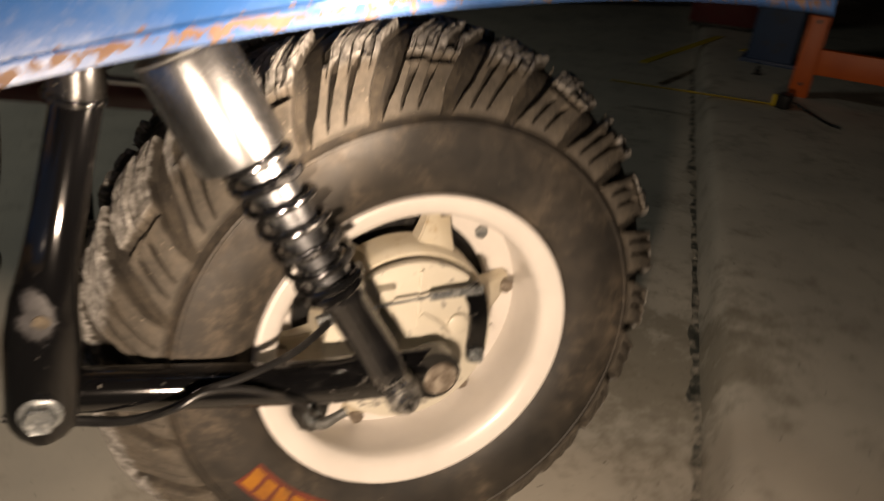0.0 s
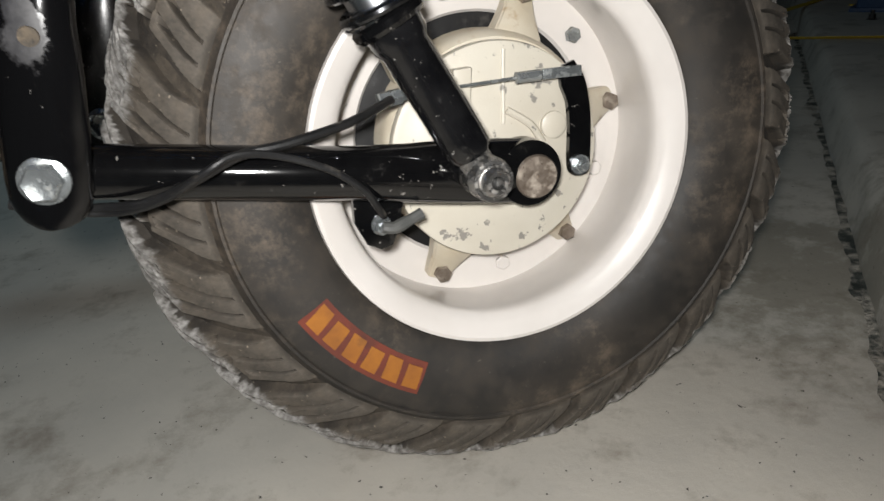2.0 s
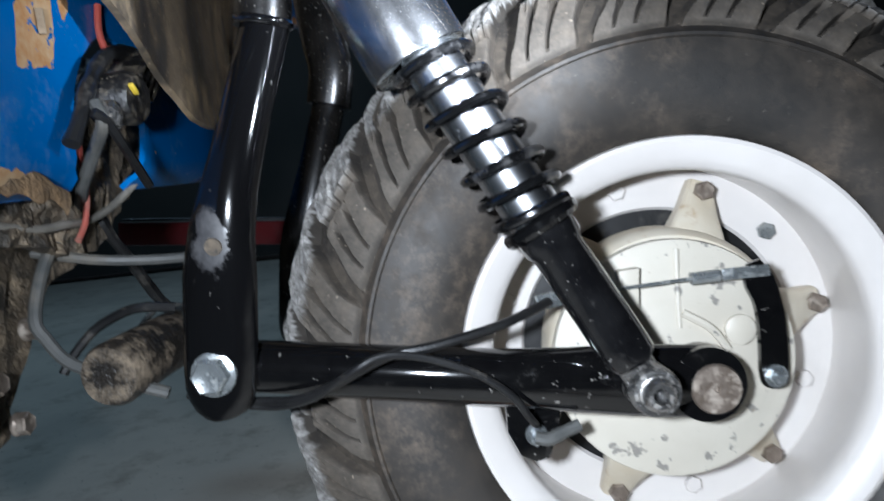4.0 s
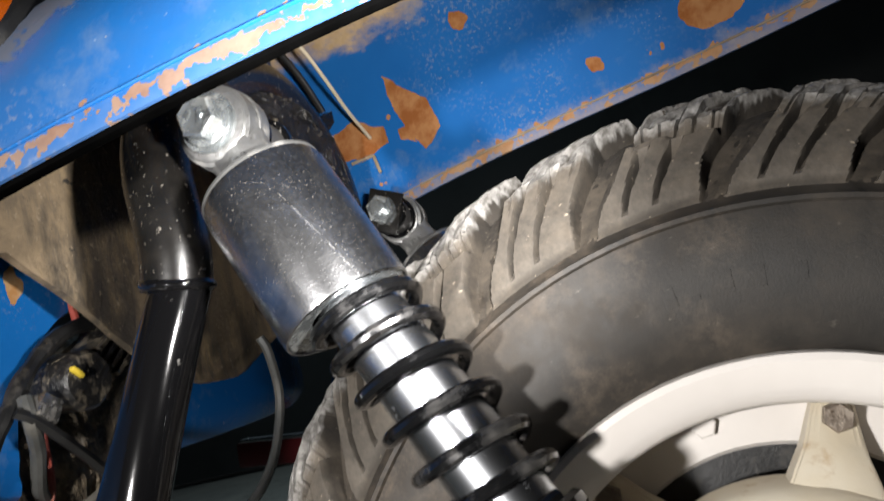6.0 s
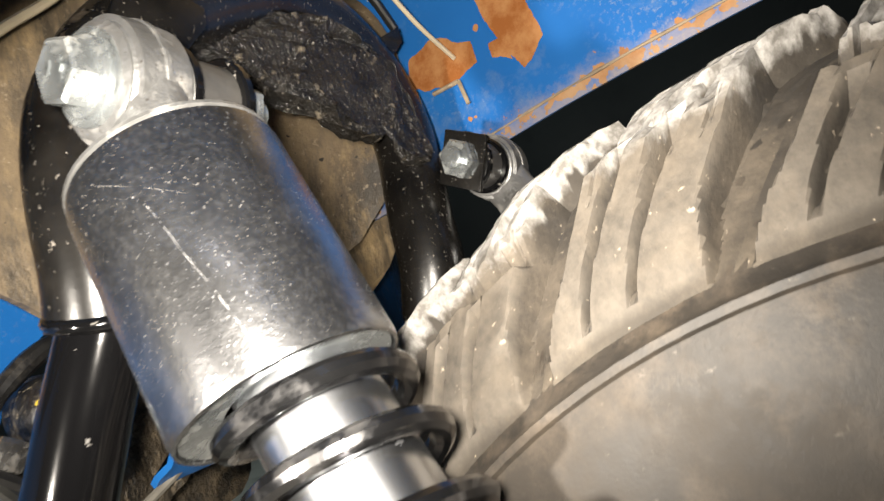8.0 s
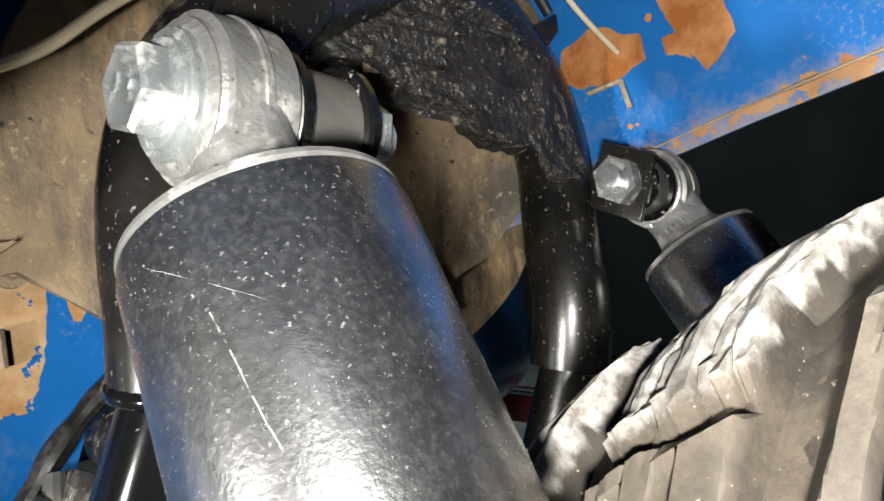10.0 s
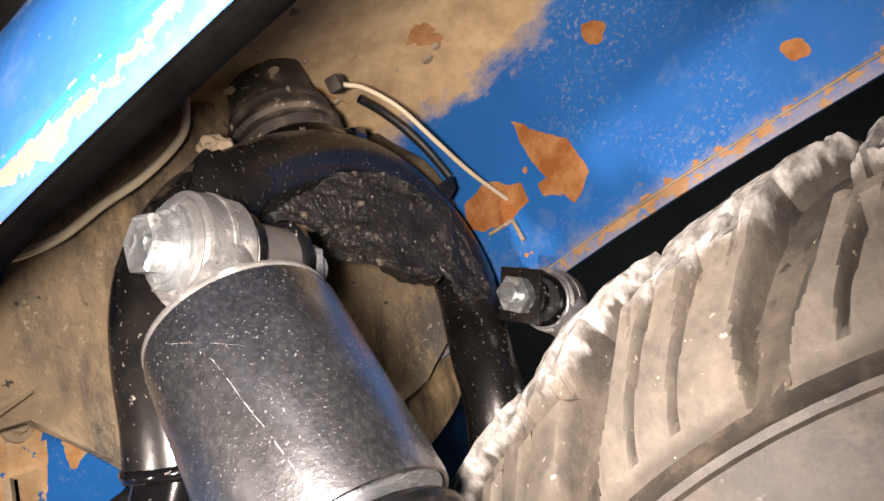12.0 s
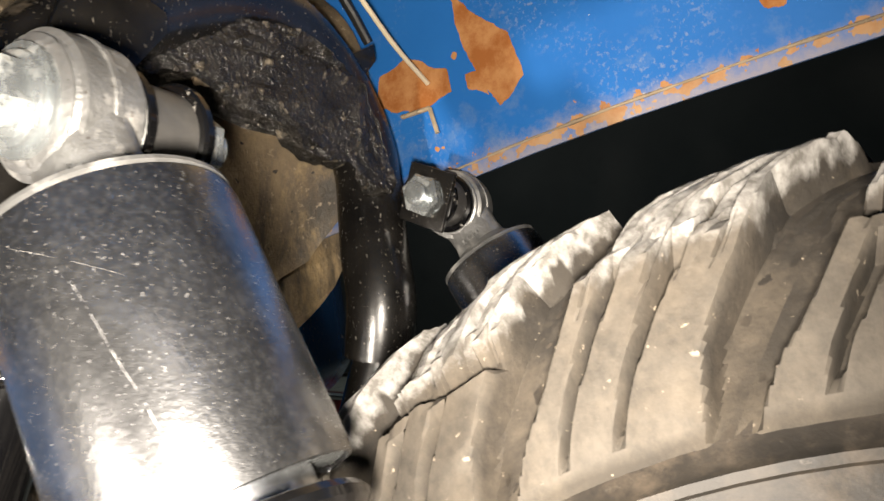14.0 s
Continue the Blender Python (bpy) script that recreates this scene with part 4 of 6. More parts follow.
    tube(bm, [WHEEL @ Vector(p) for p in ((-0.086, -0.012, 0.0415), (-0.04, -0.006, 0.0475), (0.003, -0.004, 0.0531))], 0.0013, 8)
    part("inner_cable", bm, ZINC, lever)
    bm = bmesh.new()
    lathe(bm, [(0, -0.012), (0.0055, -0.012), (0.0055, 0.004), (0.0040, 0.005), (0.0040, 0.009), (0, 0.009)], WHEEL @ axis_pose((-0.086, -0.012, 0.0415), (0.96, 0.08, 0.22)), 6)
    part("cable_barrel", bm, ZINC, lever)
    bm = bmesh.new()
    prism(bm, [(-0.043, 0.058), (-0.030, 0.060), (-0.030, 0.034), (-0.043, 0.034)], WHEEL @ pose(0, -0.002, 0), 0.012, 0.001)
    part("cable_stop", bm, CREAM, drum, "cream cable stop on the backing plate")


hub_and_brake(wheel_disc)


def link_arm(side, material):
    """Leading link of round tube with a flat forged end at the axle. side 0: outer; 1: the inner one beyond the wheel."""
    y = (0.0, 0.215)[side]
    m = WHEEL @ Matrix.Translation((0, y, 0))
    n = 14
    bm = bmesh.new()
    pts, rad, flat = [], [], []
    for x, py, r, f in ((-0.290, -0.024, 0.0170, 1.0), (-0.270, -0.0245, 0.0170, 1.0), (-0.24, -0.0255, 0.0173, 1.0), (-0.18, -0.029, 0.0175, 1.0), (-0.12, -0.032, 0.0180, 0.98), (-0.085, -0.032, 0.0200, 0.80), (-0.055, -0.029, 0.0221, 0.58), (-0.02, -0.027, 0.0234, 0.45), (0.004, -0.025, 0.0234, 0.40)):
        pts.append(m @ Vector((x, py, -0.0080 - 0.035 * x)))
        rad.append(r)
        flat.append(f)
    tube(bm, pts, rad, 24, flat, WHEEL.to_3x3() @ Vector((0, 1, 0)))
    arm = part("link_arm", bm, material, vehicle, "gloss black tubular leading link arm")
    bm = bmesh.new()
    lathe(bm, [(0, 0), (0.0228, 0), (0.0228, 0.0185), (0, 0.0185)], m @ pose(0.004, -0.0345, -0.0080), 36)
    bmesh.ops.bevel(bm, geom=[e for e in bm.edges if e.calc_face_angle(0) > 1], offset=0.0025, segments=3, affect="EDGES")
    part("axle_eye", bm, material, arm)
    bm = bmesh.new()
    lathe(bm, [(0.0, 0.012), (0.0155, 0.012), (0.0155, -0.0005), (0.0144, -0.0022), (0.0018, -0.0020), (0.0012, -0.0008), (0, -0.0008)], m @ pose(0.0085, -0.0345, -0.0105), 32)
    part("axle_stub", bm, BROWN_STEEL, arm, "brownish bare steel axle end")
    return arm


near_arm = link_arm(0, BLACK)
link_arm(1, BLACK_DUSTY)
bm = bmesh.new()
prism(bm, [(-0.118, -0.020), (-0.1165, -0.040), (-0.108, -0.055), (-0.098, -0.059), (-0.090, -0.056), (-0.086, -0.045), (-0.082, -0.020)], WHEEL @ pose(0, -0.026, 0), 0.010, 0.002)
part("cable_bracket", bm, BLACK, near_arm)
bm = bmesh.new()
bolt_mesh(bm, WHEEL @ pose(-0.0985, -0.026, -0.041), 0.010, 0.006, 0.007, 0.4, 0.004)
part("bracket_bolt", bm, ZINC, near_arm)
bm = bmesh.new()
tube(bm, [WHEEL @ Vector(p) for p in smooth_path([(-0.1005, -0.042, -0.038), (-0.093, -0.043, -0.0385), (-0.083, -0.041, -0.0345), (-0.074, -0.040, -0.0305)])], 0.0042, 10, wobble=0.2)
part("bracket_boot", bm, SLEEVE, near_arm)


def cable(name, points, radius, material, label, local=True, parent=None, wobble=0.0, n=10):
    bm = bmesh.new()
    tube(bm, [(WHEEL @ p) if local else p for p in smooth_path(points, 7)], radius, n, wobble=wobble)
    return part(name, bm, material, parent or vehicle, label)


cable("brake_cable", [(-0.0900, -0.0180, 0.0405), (-0.1050, -0.0300, 0.0350), (-0.1245, -0.0420, 0.0285), (-0.1596, -0.0540, 0.0198), (-0.1860, -0.0590, 0.0150), (-0.2060, -0.0610, 0.0050), (-0.2260, -0.0520, -0.0075), (-0.2440, -0.0430, -0.0150), (-0.2620, -0.0340, -0.0182), (-0.2860, -0.0290, -0.0190), (-0.3160, -0.0260, -0.0160)],
      0.0031, PLASTIC, "black brake cable wound round the link arm")
cable("brake_cable", [(-0.1005, -0.0420, -0.0300), (-0.1059, -0.0500, -0.0220), (-0.1150, -0.0540, -0.0100), (-0.1360, -0.0570, 0.0041), (-0.1659, -0.0590, 0.0138), (-0.1895, -0.0640, 0.0155), (-0.2060, -0.0660, 0.0070), (-0.2289, -0.0520, -0.0100), (-0.2496, -0.0400, -0.0190), (-0.2680, -0.0320, -0.0220), (-0.3060, -0.0280, -0.0200)],
      0.0025, PLASTIC, "thin black cable twisted over the link arm")


def fork_leg(across):
    """One leg of the fork: flattened wide at the pivot, round above. Returns its two tube meshes."""
    path = [(-0.2765, -0.0866, 0.2680), (-0.2764, -0.0866, 0.2694), (-0.2760, -0.0867, 0.2730), (-0.2752, -0.0869, 0.2790), (-0.2742, -0.0873, 0.2860), (-0.2725, -0.0880, 0.2960), (-0.2665, -0.0905, 0.3245), (-0.2605, -0.0925, 0.3575), (-0.2555, -0.0920, 0.3825), (-0.2485, -0.0870, 0.4080), (-0.2405, -0.0780, 0.4365), (-0.2290, -0.0660, 0.4770), (-0.2190, -0.0545, 0.5120)]
    wide = [0.0070, 0.0110, 0.0165, 0.0205, 0.0226, 0.0231, 0.0236, 0.0231, 0.0205, 0.0173, 0.0158, 0.0152, 0.0150]
    thin = [0.0080, 0.0096, 0.0102, 0.0105, 0.0107, 0.0107, 0.0110, 0.0115, 0.0130, 0.0145, 0.0152, 0.0152, 0.0150]
    bm = bmesh.new()
    tube(bm, [Vector(p) + AXLE * across for p in path], wide, 28, [b / a for a, b in zip(wide, thin)], (0, 1, 0))
    return bm


def fork():
    bm = fork_leg(0.0)
    leg = part("front_fork", bm, LEG_BLACK, vehicle, "gloss black tubular leading-link fork with muddy arched crown")
    bm = fork_leg(0.2245)
    part("fork_leg", bm, BLACK_DUSTY, leg)
    # crown: up from the near leg, over and down into the far leg
    pts = [(-0.2225, -0.0575, 0.505), (-0.2195, -0.0565, 0.525), (-0.2215, -0.0550, 0.548), (-0.2260, -0.0500, 0.570), (-0.2300, -0.0390, 0.594), (-0.2350, -0.0150, 0.622), (-0.2400, 0.0200, 0.6435), (-0.2450, 0.0600, 0.661), (-0.2490, 0.1000, 0.6690),
           (-0.2510, 0.1350, 0.6635), (-0.2510, 0.1640, 0.643), (-0.2495, 0.1810, 0.614), (-0.2470, 0.1840, 0.585), (-0.2440, 0.1770, 0.556), (-0.2400, 0.1690, 0.532), (-0.2360, 0.1630, 0.505), (-0.2420, 0.1600, 0.474)]
    pts = smooth_path(pts, 3)
    bm = bmesh.new()
    tube(bm, pts, [0.0178 + 0.0028 * step(0.15, 0.45, i / len(pts)) for i in range(len(pts))], 24)
    part("fork_crown", bm, BLACK_DUSTY, leg, "dusty black arched fork crown")
    for x, y, z in ((-0.2218, -0.0570, 0.5085), (-0.2410, 0.166, 0.474)):
        bm = bmesh.new()
        tube(bm, [(x - 0.0008, y, z - 0.0030), (x - 0.0004, y, z - 0.0014), (x, y, z), (x + 0.0004, y, z + 0.0014), (x + 0.0008, y, z + 0.0030)], [0.0166, 0.0183, 0.0187, 0.0184, 0.0168], 28, wobble=0.08)
        part("weld_bead", bm, BLACK, leg)
    # mud-filled gusset inside the arch
    bm = bmesh.new()
    out = [(-0.006, 0.620), (0.020, 0.636), (0.060, 0.649), (0.100, 0.655), (0.130, 0.650), (0.156, 0.632), (0.170, 0.606), (0.174, 0.585), (0.168, 0.566)]
    out += [(0.157, 0.570), (0.152, 0.590), (0.136, 0.584), (0.112, 0.586), (0.097, 0.600), (0.080, 0.615), (0.060, 0.624), (0.043, 0.619), (0.030, 0.6195), (0.010, 0.614)]
    prism(bm, out, Matrix(((0.101, -1, 0, -0.2390), (1, 0.05, 0, 0), (0, 0, 1, 0), (0, 0, 0, 1))), 0.012)
    bmesh.ops.triangulate(bm, faces=[f for f in bm.faces if len(f.verts) > 4])
    bmesh.ops.subdivide_edges(bm, edges=list(bm.edges), cuts=7, use_grid_fill=True)
    for v in bm.verts:
        v.co.x += 0.004 * noise.noise(v.co * 60) + 0.0022 * noise.noise(v.co * 190) + 0.0010 * noise.noise(v.co * 420)
        v.co.z += 0.003 * noise.noise(v.co * 110 + Vector((3, 1, 2)))
    BACK = pose(0.0032, 0.0232, -0.0946, -0.69, 0.72, 2.39) @ Matrix.Scale(1.18, 4)
    part("gusset", bm, MUD, leg, "gusset plate caked with dried mud")
    # bracket box at the near corner and the fin at the far corner
    bm = bmesh.new()
    prism(bm, [(-0.0228, 0.6391), (-0.0116, 0.6444), (0.014, 0.6323), (0.0131, 0.6241), (-0.0065, 0.6043), (-0.019, 0.608), (-0.0332, 0.6177)], Matrix(((0.06, -1, 0, -0.2125), (1, 0.06, 0, 0), (0, 0, 1, 0), (0, 0, 0, 1))), 0.004, 0.0008)
    box(bm, (0.034, 0.004, 0.030), pose(-0.2400, -0.0030, 0.6370, 30, 0, -5), 0.001)
    part("stop_bracket", bm, BLACK_DUSTY, leg)
    bm = bmesh.new()
    prism(bm, [(0, 0), (0.026, 0.012), (0.030, 0.022), (0.006, 0.020), (0, 0.012)], pose(-0.240, 0.172, 0.634, 0, -20, 70), 0.003, 0.0005)
    part("cable_fin", bm, BLACK_DUSTY, leg)
    bm = bmesh.new()
    box(bm, (0.014, 0.016, 0.010), pose(-0.222, 0.086, 0.668, 20, 10, 20), 0.003)
    part("stop_lug", bm, BLACK, leg).matrix_basis = BACK
    for p, s in (((-0.2420, 0.0560, 0.6220), 0.0052), ((-0.2430, 0.0100, 0.6640), 0.008)):
        bm = bmesh.new()
        bmesh.ops.create_icosphere(bm, subdivisions=3, radius=s, matrix=Matrix.Translation(p) @ Matrix.Diagonal((0.8, 1.4, 0.8, 1)))
        for v in bm.verts:
            v.co += (v.co - Vector(p)) * 0.5 * noise.noise(v.co * 260)
        part("clay_lump", bm, CLAY, leg, "lump of dried clay")
    # steering column foot
    bm = bmesh.new()
    boot = axis_pose((-0.243, 0.0610, 0.649), (-0.22, 0.10, 0.97))
    lathe(bm, [(0, -0.02), (0.025, -0.02), (0.026, 0.010), (0.0320, 0.012), (0.0335, 0.016), (0.0315, 0.0185), (0.0310, 0.023), (0.0330, 0.025), (0.0325, 0.029), (0.0295, 0.032), (0.0290, 0.036), (0.0300, 0.038), (0.0290, 0.043), (0.0250, 0.046), (0.0235, 0.080), (0, 0.080)], boot, 40)
    for v in bm.verts:
        v.co += Vector((1, 1, 0.6)) * 0.0014 * noise.noise(v.co * 90)
    part("steering_boot", bm, DUSTY_BROWN, leg, "dusty brown rubber steering boot").matrix_basis = BACK
    bm = bmesh.new()
    lathe(bm, [(0.020, -0.002), (0.0325, -0.002), (0.0350, 0.001), (0.0350, 0.006), (0.0330, 0.0095), (0.020, 0.0095)], boot, 40, closed=True)
    part("clamp_ring", bm, BLACK, leg, "glossy black clamp ring under the boot").matrix_basis = BACK
    # pivot bolts and plated washers
    for across in (0.0, 0.2245):
        bm = bmesh.new()
        bolt_mesh(bm, axis_pose(Vector((-0.2712, -0.0990, 0.2997)) + AXLE * across, AXLE) @ Matrix.Rotation(0.3, 4, "Y"), 0.0195, 0.0098, 0.0142, 0.2)
        part("pivot_bolt", bm, ZINC, leg, "zinc-plated flanged pivot bolt")
    bm = bmesh.new()
    lathe(bm, [(0, -0.0004), (0.0052, -0.0004), (0.0056, 0.001), (0, 0.001)], pose(-0.2562, -0.1048, 0.3767, 8, 0, 0), 20)
    part("plug_weld", bm, DUSTY_BROWN, leg, "dusty brown plug weld on a leg")
    # cross tube that joins the two link pivots behind the legs
    bm = bmesh.new()
    tube(bm, [(-0.350, -0.082, 0.300), (-0.350, -0.076, 0.300), (-0.354, 0.03, 0.300), (-0.362, 0.14, 0.298)], [0.0190, 0.0215, 0.0215, 0.0215], 28)
    part("cross_tube", bm, OILY_MUD, leg, "muddy cross tube between the pivots")
    return leg


fork()


def shock(low, high, dirty, lean):
    """Coil-over shock absorber, from the lower eye to the upper eye."""
    low, high = Vector(low), Vector(high)
    d = (high - low)
    length = d.length
    zax = d.normalized()
    yax = (AXLE - zax * AXLE.dot(zax)).normalized()
    xax = yax.cross(zax)
    F = Matrix.Translation(low) @ Matrix((xax, yax, zax)).transposed().to_4x4()
    longer = length / 0.3135
    F_long = F @ Matrix.Diagonal((1.06, 1.06, longer, 1))
    L = F_long @ Matrix.Rotation(math.pi / 2, 4, "X")   # local y runs along the damper
    zup = (zax * 0.107 + lean).normalized()             # the cover leans a little on its spring
    yup = (AXLE - zup * AXLE.dot(zup)).normalized()
    F2 = Matrix.Translation(high - zup * 0.2985 * longer) @ Matrix((yup.cross(zup), yup, zup)).transposed().to_4x4() @ Matrix.Diagonal((1.05, 1.05, longer, 1))
    L2 = F2 @ Matrix.Translation((0, 0, -0.0075)) @ Matrix.Rotation(math.pi / 2, 4, "X")
    bm = bmesh.new()
    lathe(bm, [(0, 0.016), (0.0130, 0.016), (0.0150, 0.020), (0.0152, 0.030), (0.0152, 0.088), (0.0175, 0.092), (0.0178, 0.100), (0.0150, 0.102), (0, 0.102)], L, 32)
    body = part("shock_absorber", bm, SCUFFED, vehicle, "coil-over shock absorber with black spring and chrome cover")
    # lower eye
    bm = bmesh.new()
    lathe(bm, [(0.008, -0.016), (0.0125, -0.016), (0.0150, -0.012), (0.0150, 0.012), (0.0125, 0.016), (0.008, 0.016)], F, 32, closed=True)
    tube(bm, [F @ Vector((0, 0, 0.010)), F @ Vector((0, 0, 0.024))], 0.0115, 20)
    part("lower_eye", bm, DIRTY_STEEL, body, "dirty steel lower eye")
    bm = bmesh.new()
    lathe(bm, [(0.0045, -0.0163), (0.0132, -0.0163), (0.0134, -0.0168), (0.0134, -0.0178), (0.0112, -0.0180), (0.0108, -0.0200), (0.0098, -0.0203), (0.0100, -0.0216), (0.0090, -0.0225), (0.0072, -0.0262), (0.0046, -0.0262), (0.0040, -0.012)], F, 28)
    part("lower_pin", bm, DIRTY_STEEL, body, "dirty steel sleeve nut with a hollow end")
    bm = bmesh.new()
    lathe(bm, [(0, -0.013), (0.0041, -0.013), (0.0041, -0.012), (0, -0.012)], F, 16)
    part("pin_hole", bm, PLASTIC, body)
    # chrome damper tube
    bm = bmesh.new()
    lathe(bm, [(0.0, 0.100), (0.0166, 0.100), (0.0166, 0.250), (0, 0.250)], L, 40)
    part("damper_tube", bm, CHROME, body, "polished chrome damper tube")
    # collar seats
    bm = bmesh.new()
    lathe(bm, [(0.0150, 0.1005), (0.0215, 0.1005), (0.0235, 0.1030), (0.0235, 0.1065), (0.0215, 0.1085), (0.0150, 0.1085)], L, 36, closed=True)
    part("spring_seat", bm, BLACK, body)
    # spring
    bm = bmesh.new()
    turns, y0, y1, R, w = 6.7, 0.1095, 0.2130, 0.0224, 0.0033
    pts = []
    steps = int(turns * 26)
    for i in range(steps + 1):
        t = i / steps
        a = 2 * math.pi * turns * t + 0.6
        rise = y0 + (y1 - y0) * (t + 0.025 * math.sin(2 * math.pi * t) * -1)
        pts.append(L @ Vector((R * math.cos(a), rise, R * math.sin(a))))
    tube(bm, pts, w, 10)
    part("spring", bm, SPRING, body, "black coil spring")
    # cover
    bm = bmesh.new()
    lathe(bm, [(0.0288, 0.2085), (0.0290, 0.2035), (0.0299, 0.2037), (0.0303, 0.2060), (0.0303, 0.2668), (0.0296, 0.2700), (0.0281, 0.2710), (0.0130, 0.2718), (0.0130, 0.2688), (0.0275, 0.2678), (0.0290, 0.2638), (0.0292, 0.2125)], L2, 64, closed=True)
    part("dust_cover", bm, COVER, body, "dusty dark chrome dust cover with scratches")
    bm = bmesh.new()
    lathe(bm, [(0.0165, 0.2060), (0.0240, 0.2044), (0.0284, 0.2044), (0.0286, 0.2080), (0.0165, 0.2090)], L2, 40, closed=True)
    part("cover_plate", bm, ZINC, body)
    bm = bmesh.new()
    lathe(bm, [(0.0, 0.2700), (0.0270, 0.2700), (0.0297, 0.2711), (0.0295, 0.2722), (0.0225, 0.2744), (0.0, 0.2754)], L2, 48)
    part("cap", bm, ALLOY, body)
    # upper eye
    bm = bmesh.new()
    U = F2 @ Matrix.Translation((0, 0, 0.2985)) @ Matrix.Diagonal((1.04, 0.86, 1.04, 1))
    lathe(bm, [(0.006, -0.0135), (0.0140, -0.0135), (0.0162, -0.0122), (0.0158, -0.0112), (0.0164, -0.0100), (0.0182, -0.0094), (0.0184, -0.0050), (0.0184, -0.0014), (0.0190, -0.0010), (0.0190, 0.0010), (0.0184, 0.0014), (0.0184, 0.0050), (0.0182, 0.0094), (0.0164, 0.0100), (0.0158, 0.0112), (0.0162, 0.0122), (0.0140, 0.0135), (0.006, 0.0135)], U, 40, closed=True)
    rings = []
    for z, a, b in ((-0.010, 0.0150, 0.0130), (-0.019, 0.0140, 0.0125), (-0.025, 0.0150, 0.0135), (-0.0305, 0.0215, 0.0200)):
        rings.append(ring(bm, U @ Vector((0, 0, z)), U.to_3x3() @ Vector((1, 0, 0)), U.to_3x3() @ Vector((0, 1, 0)), a, b, 28))
    for p, q in zip(rings, rings[1:]):
        bridge(bm, p, q)
    part("upper_eye", bm, ALLOY, body, "cast alloy upper eye")
    # small raised casting mark on the eye
    for k in range(4):
        bm = bmesh.new()
        box(bm, (0.0016, 0.0010, 0.0022), U @ pose(-0.0045 + 0.003 * k, -0.0128, -0.0215), 0.0002, 1)
        part("casting_mark", bm, ALLOY, body)
    S = U @ (Matrix() if not dirty else Matrix.Rotation(math.pi, 4, "Z"))
    bm = bmesh.new()
    lathe(bm, [(0, -0.0135), (0.0135, -0.0135), (0.0135, -0.0155), (0, -0.0155)], S, 28)
    bolt_mesh(bm, S @ Matrix.Translation((0, -0.0155, 0)), 0.0170, 0.0088, 0.0114, 0.3)
    part("top_bolt", bm, ZINC, body, "zinc hexagon bolt with marked head")
    bm = bmesh.new()
    for k, (x, z) in enumerate(((-0.003, 0.0025), (-0.0015, 0.0032), (0.002, -0.001), (0.003, 0.001), (0.0005, -0.003))):
        box(bm, (0.0016, 0.0006, 0.0022), S @ pose(x, -0.0259, z, 0, 30 * k, 0))
    part("head_mark", bm, ZINC, body)
    bm = bmesh.new()
    lathe(bm, [(0.0064, -0.0240), (0.0068, -0.0250), (0.0074, -0.0250), (0.0079, -0.0240)], S, 32, closed=True)
    part("head_rim", bm, ZINC, body)
    if dirty:
        bm = bmesh.new()
        box(bm, (0.030, 0.0035, 0.026), S @ pose(0.0, 0.0425, 0.0, 0, 38, 0), 0.001)
        part("mount_plate", bm, BLACK_DUSTY, body, "black mount plate under the nut")
    bm = bmesh.new()
    lathe(bm, [(0, 0.0135), (0.0138, 0.0135), (0.0140, 0.0160), (0.0115, 0.0168), (0.0115, 0.0172), (0.0128, 0.0176), (0.0128, 0.0370), (0.0118, 0.0376), (0.0130, 0.0380), (0.0130, 0.0410), (0, 0.0410)], S, 32)
    for y in (0.0152, 0.0392):
        rb = bmesh.new()
        lathe(rb, [(0.0115, y - 0.0022), (0.0148, y - 0.0022), (0.0157, y - 0.0012), (0.0157, y + 0.0012), (0.0148, y + 0.0022), (0.0115, y + 0.0022)], S, 32, closed=True)
        part("rubber_ring", rb, BLACK, body, "black rubber ring on the mount sleeve")
    part("mount_sleeve", bm, DARK_SLEEVE, body, "dark welded mount sleeve")
    bm = bmesh.new()
    bolt_mesh(bm, S @ Matrix.Translation((0, 0.0410, 0)) @ Matrix.Rotation(math.pi, 4, "Z"), 0.0185, 0.0110, 0.0112, 0.1, 0.005, dish=False)
    part("top_nut", bm, ZINC, body)
    return body


shock((-0.0123, -0.0819, 0.2615), (-0.1738, -0.0585, 0.5736), False, Vector((0.005, 0, 0.002)))
shock((-0.0315, 0.1850, 0.2390), (-0.2032, 0.2117, 0.5572), True, Vector((0, 0, 0)))


def near_edge(x):
    """Where the near skirt's lower edge runs: how far out, and how high."""
    u = x + 0.1
    return -0.1303 + 0.1926 * u, 0.5642 + 0.1249 * u - 0.28 * u * u


def far_side(x):
    """How far the far skirt has drawn in towards the front."""
    return -0.07 * (x + 0.19)


def far_edge(x):
    """Height of the far skirt's lower edge, which flattens towards the front."""
    return float(np.interp(x, (-0.46, -0.20, -0.15, -0.10, -0.04, 0.03, 0.10, 0.4), (0.540, 0.5748, 0.5812, 0.5862, 0.5905, 0.5945, 0.600, 0.630)))


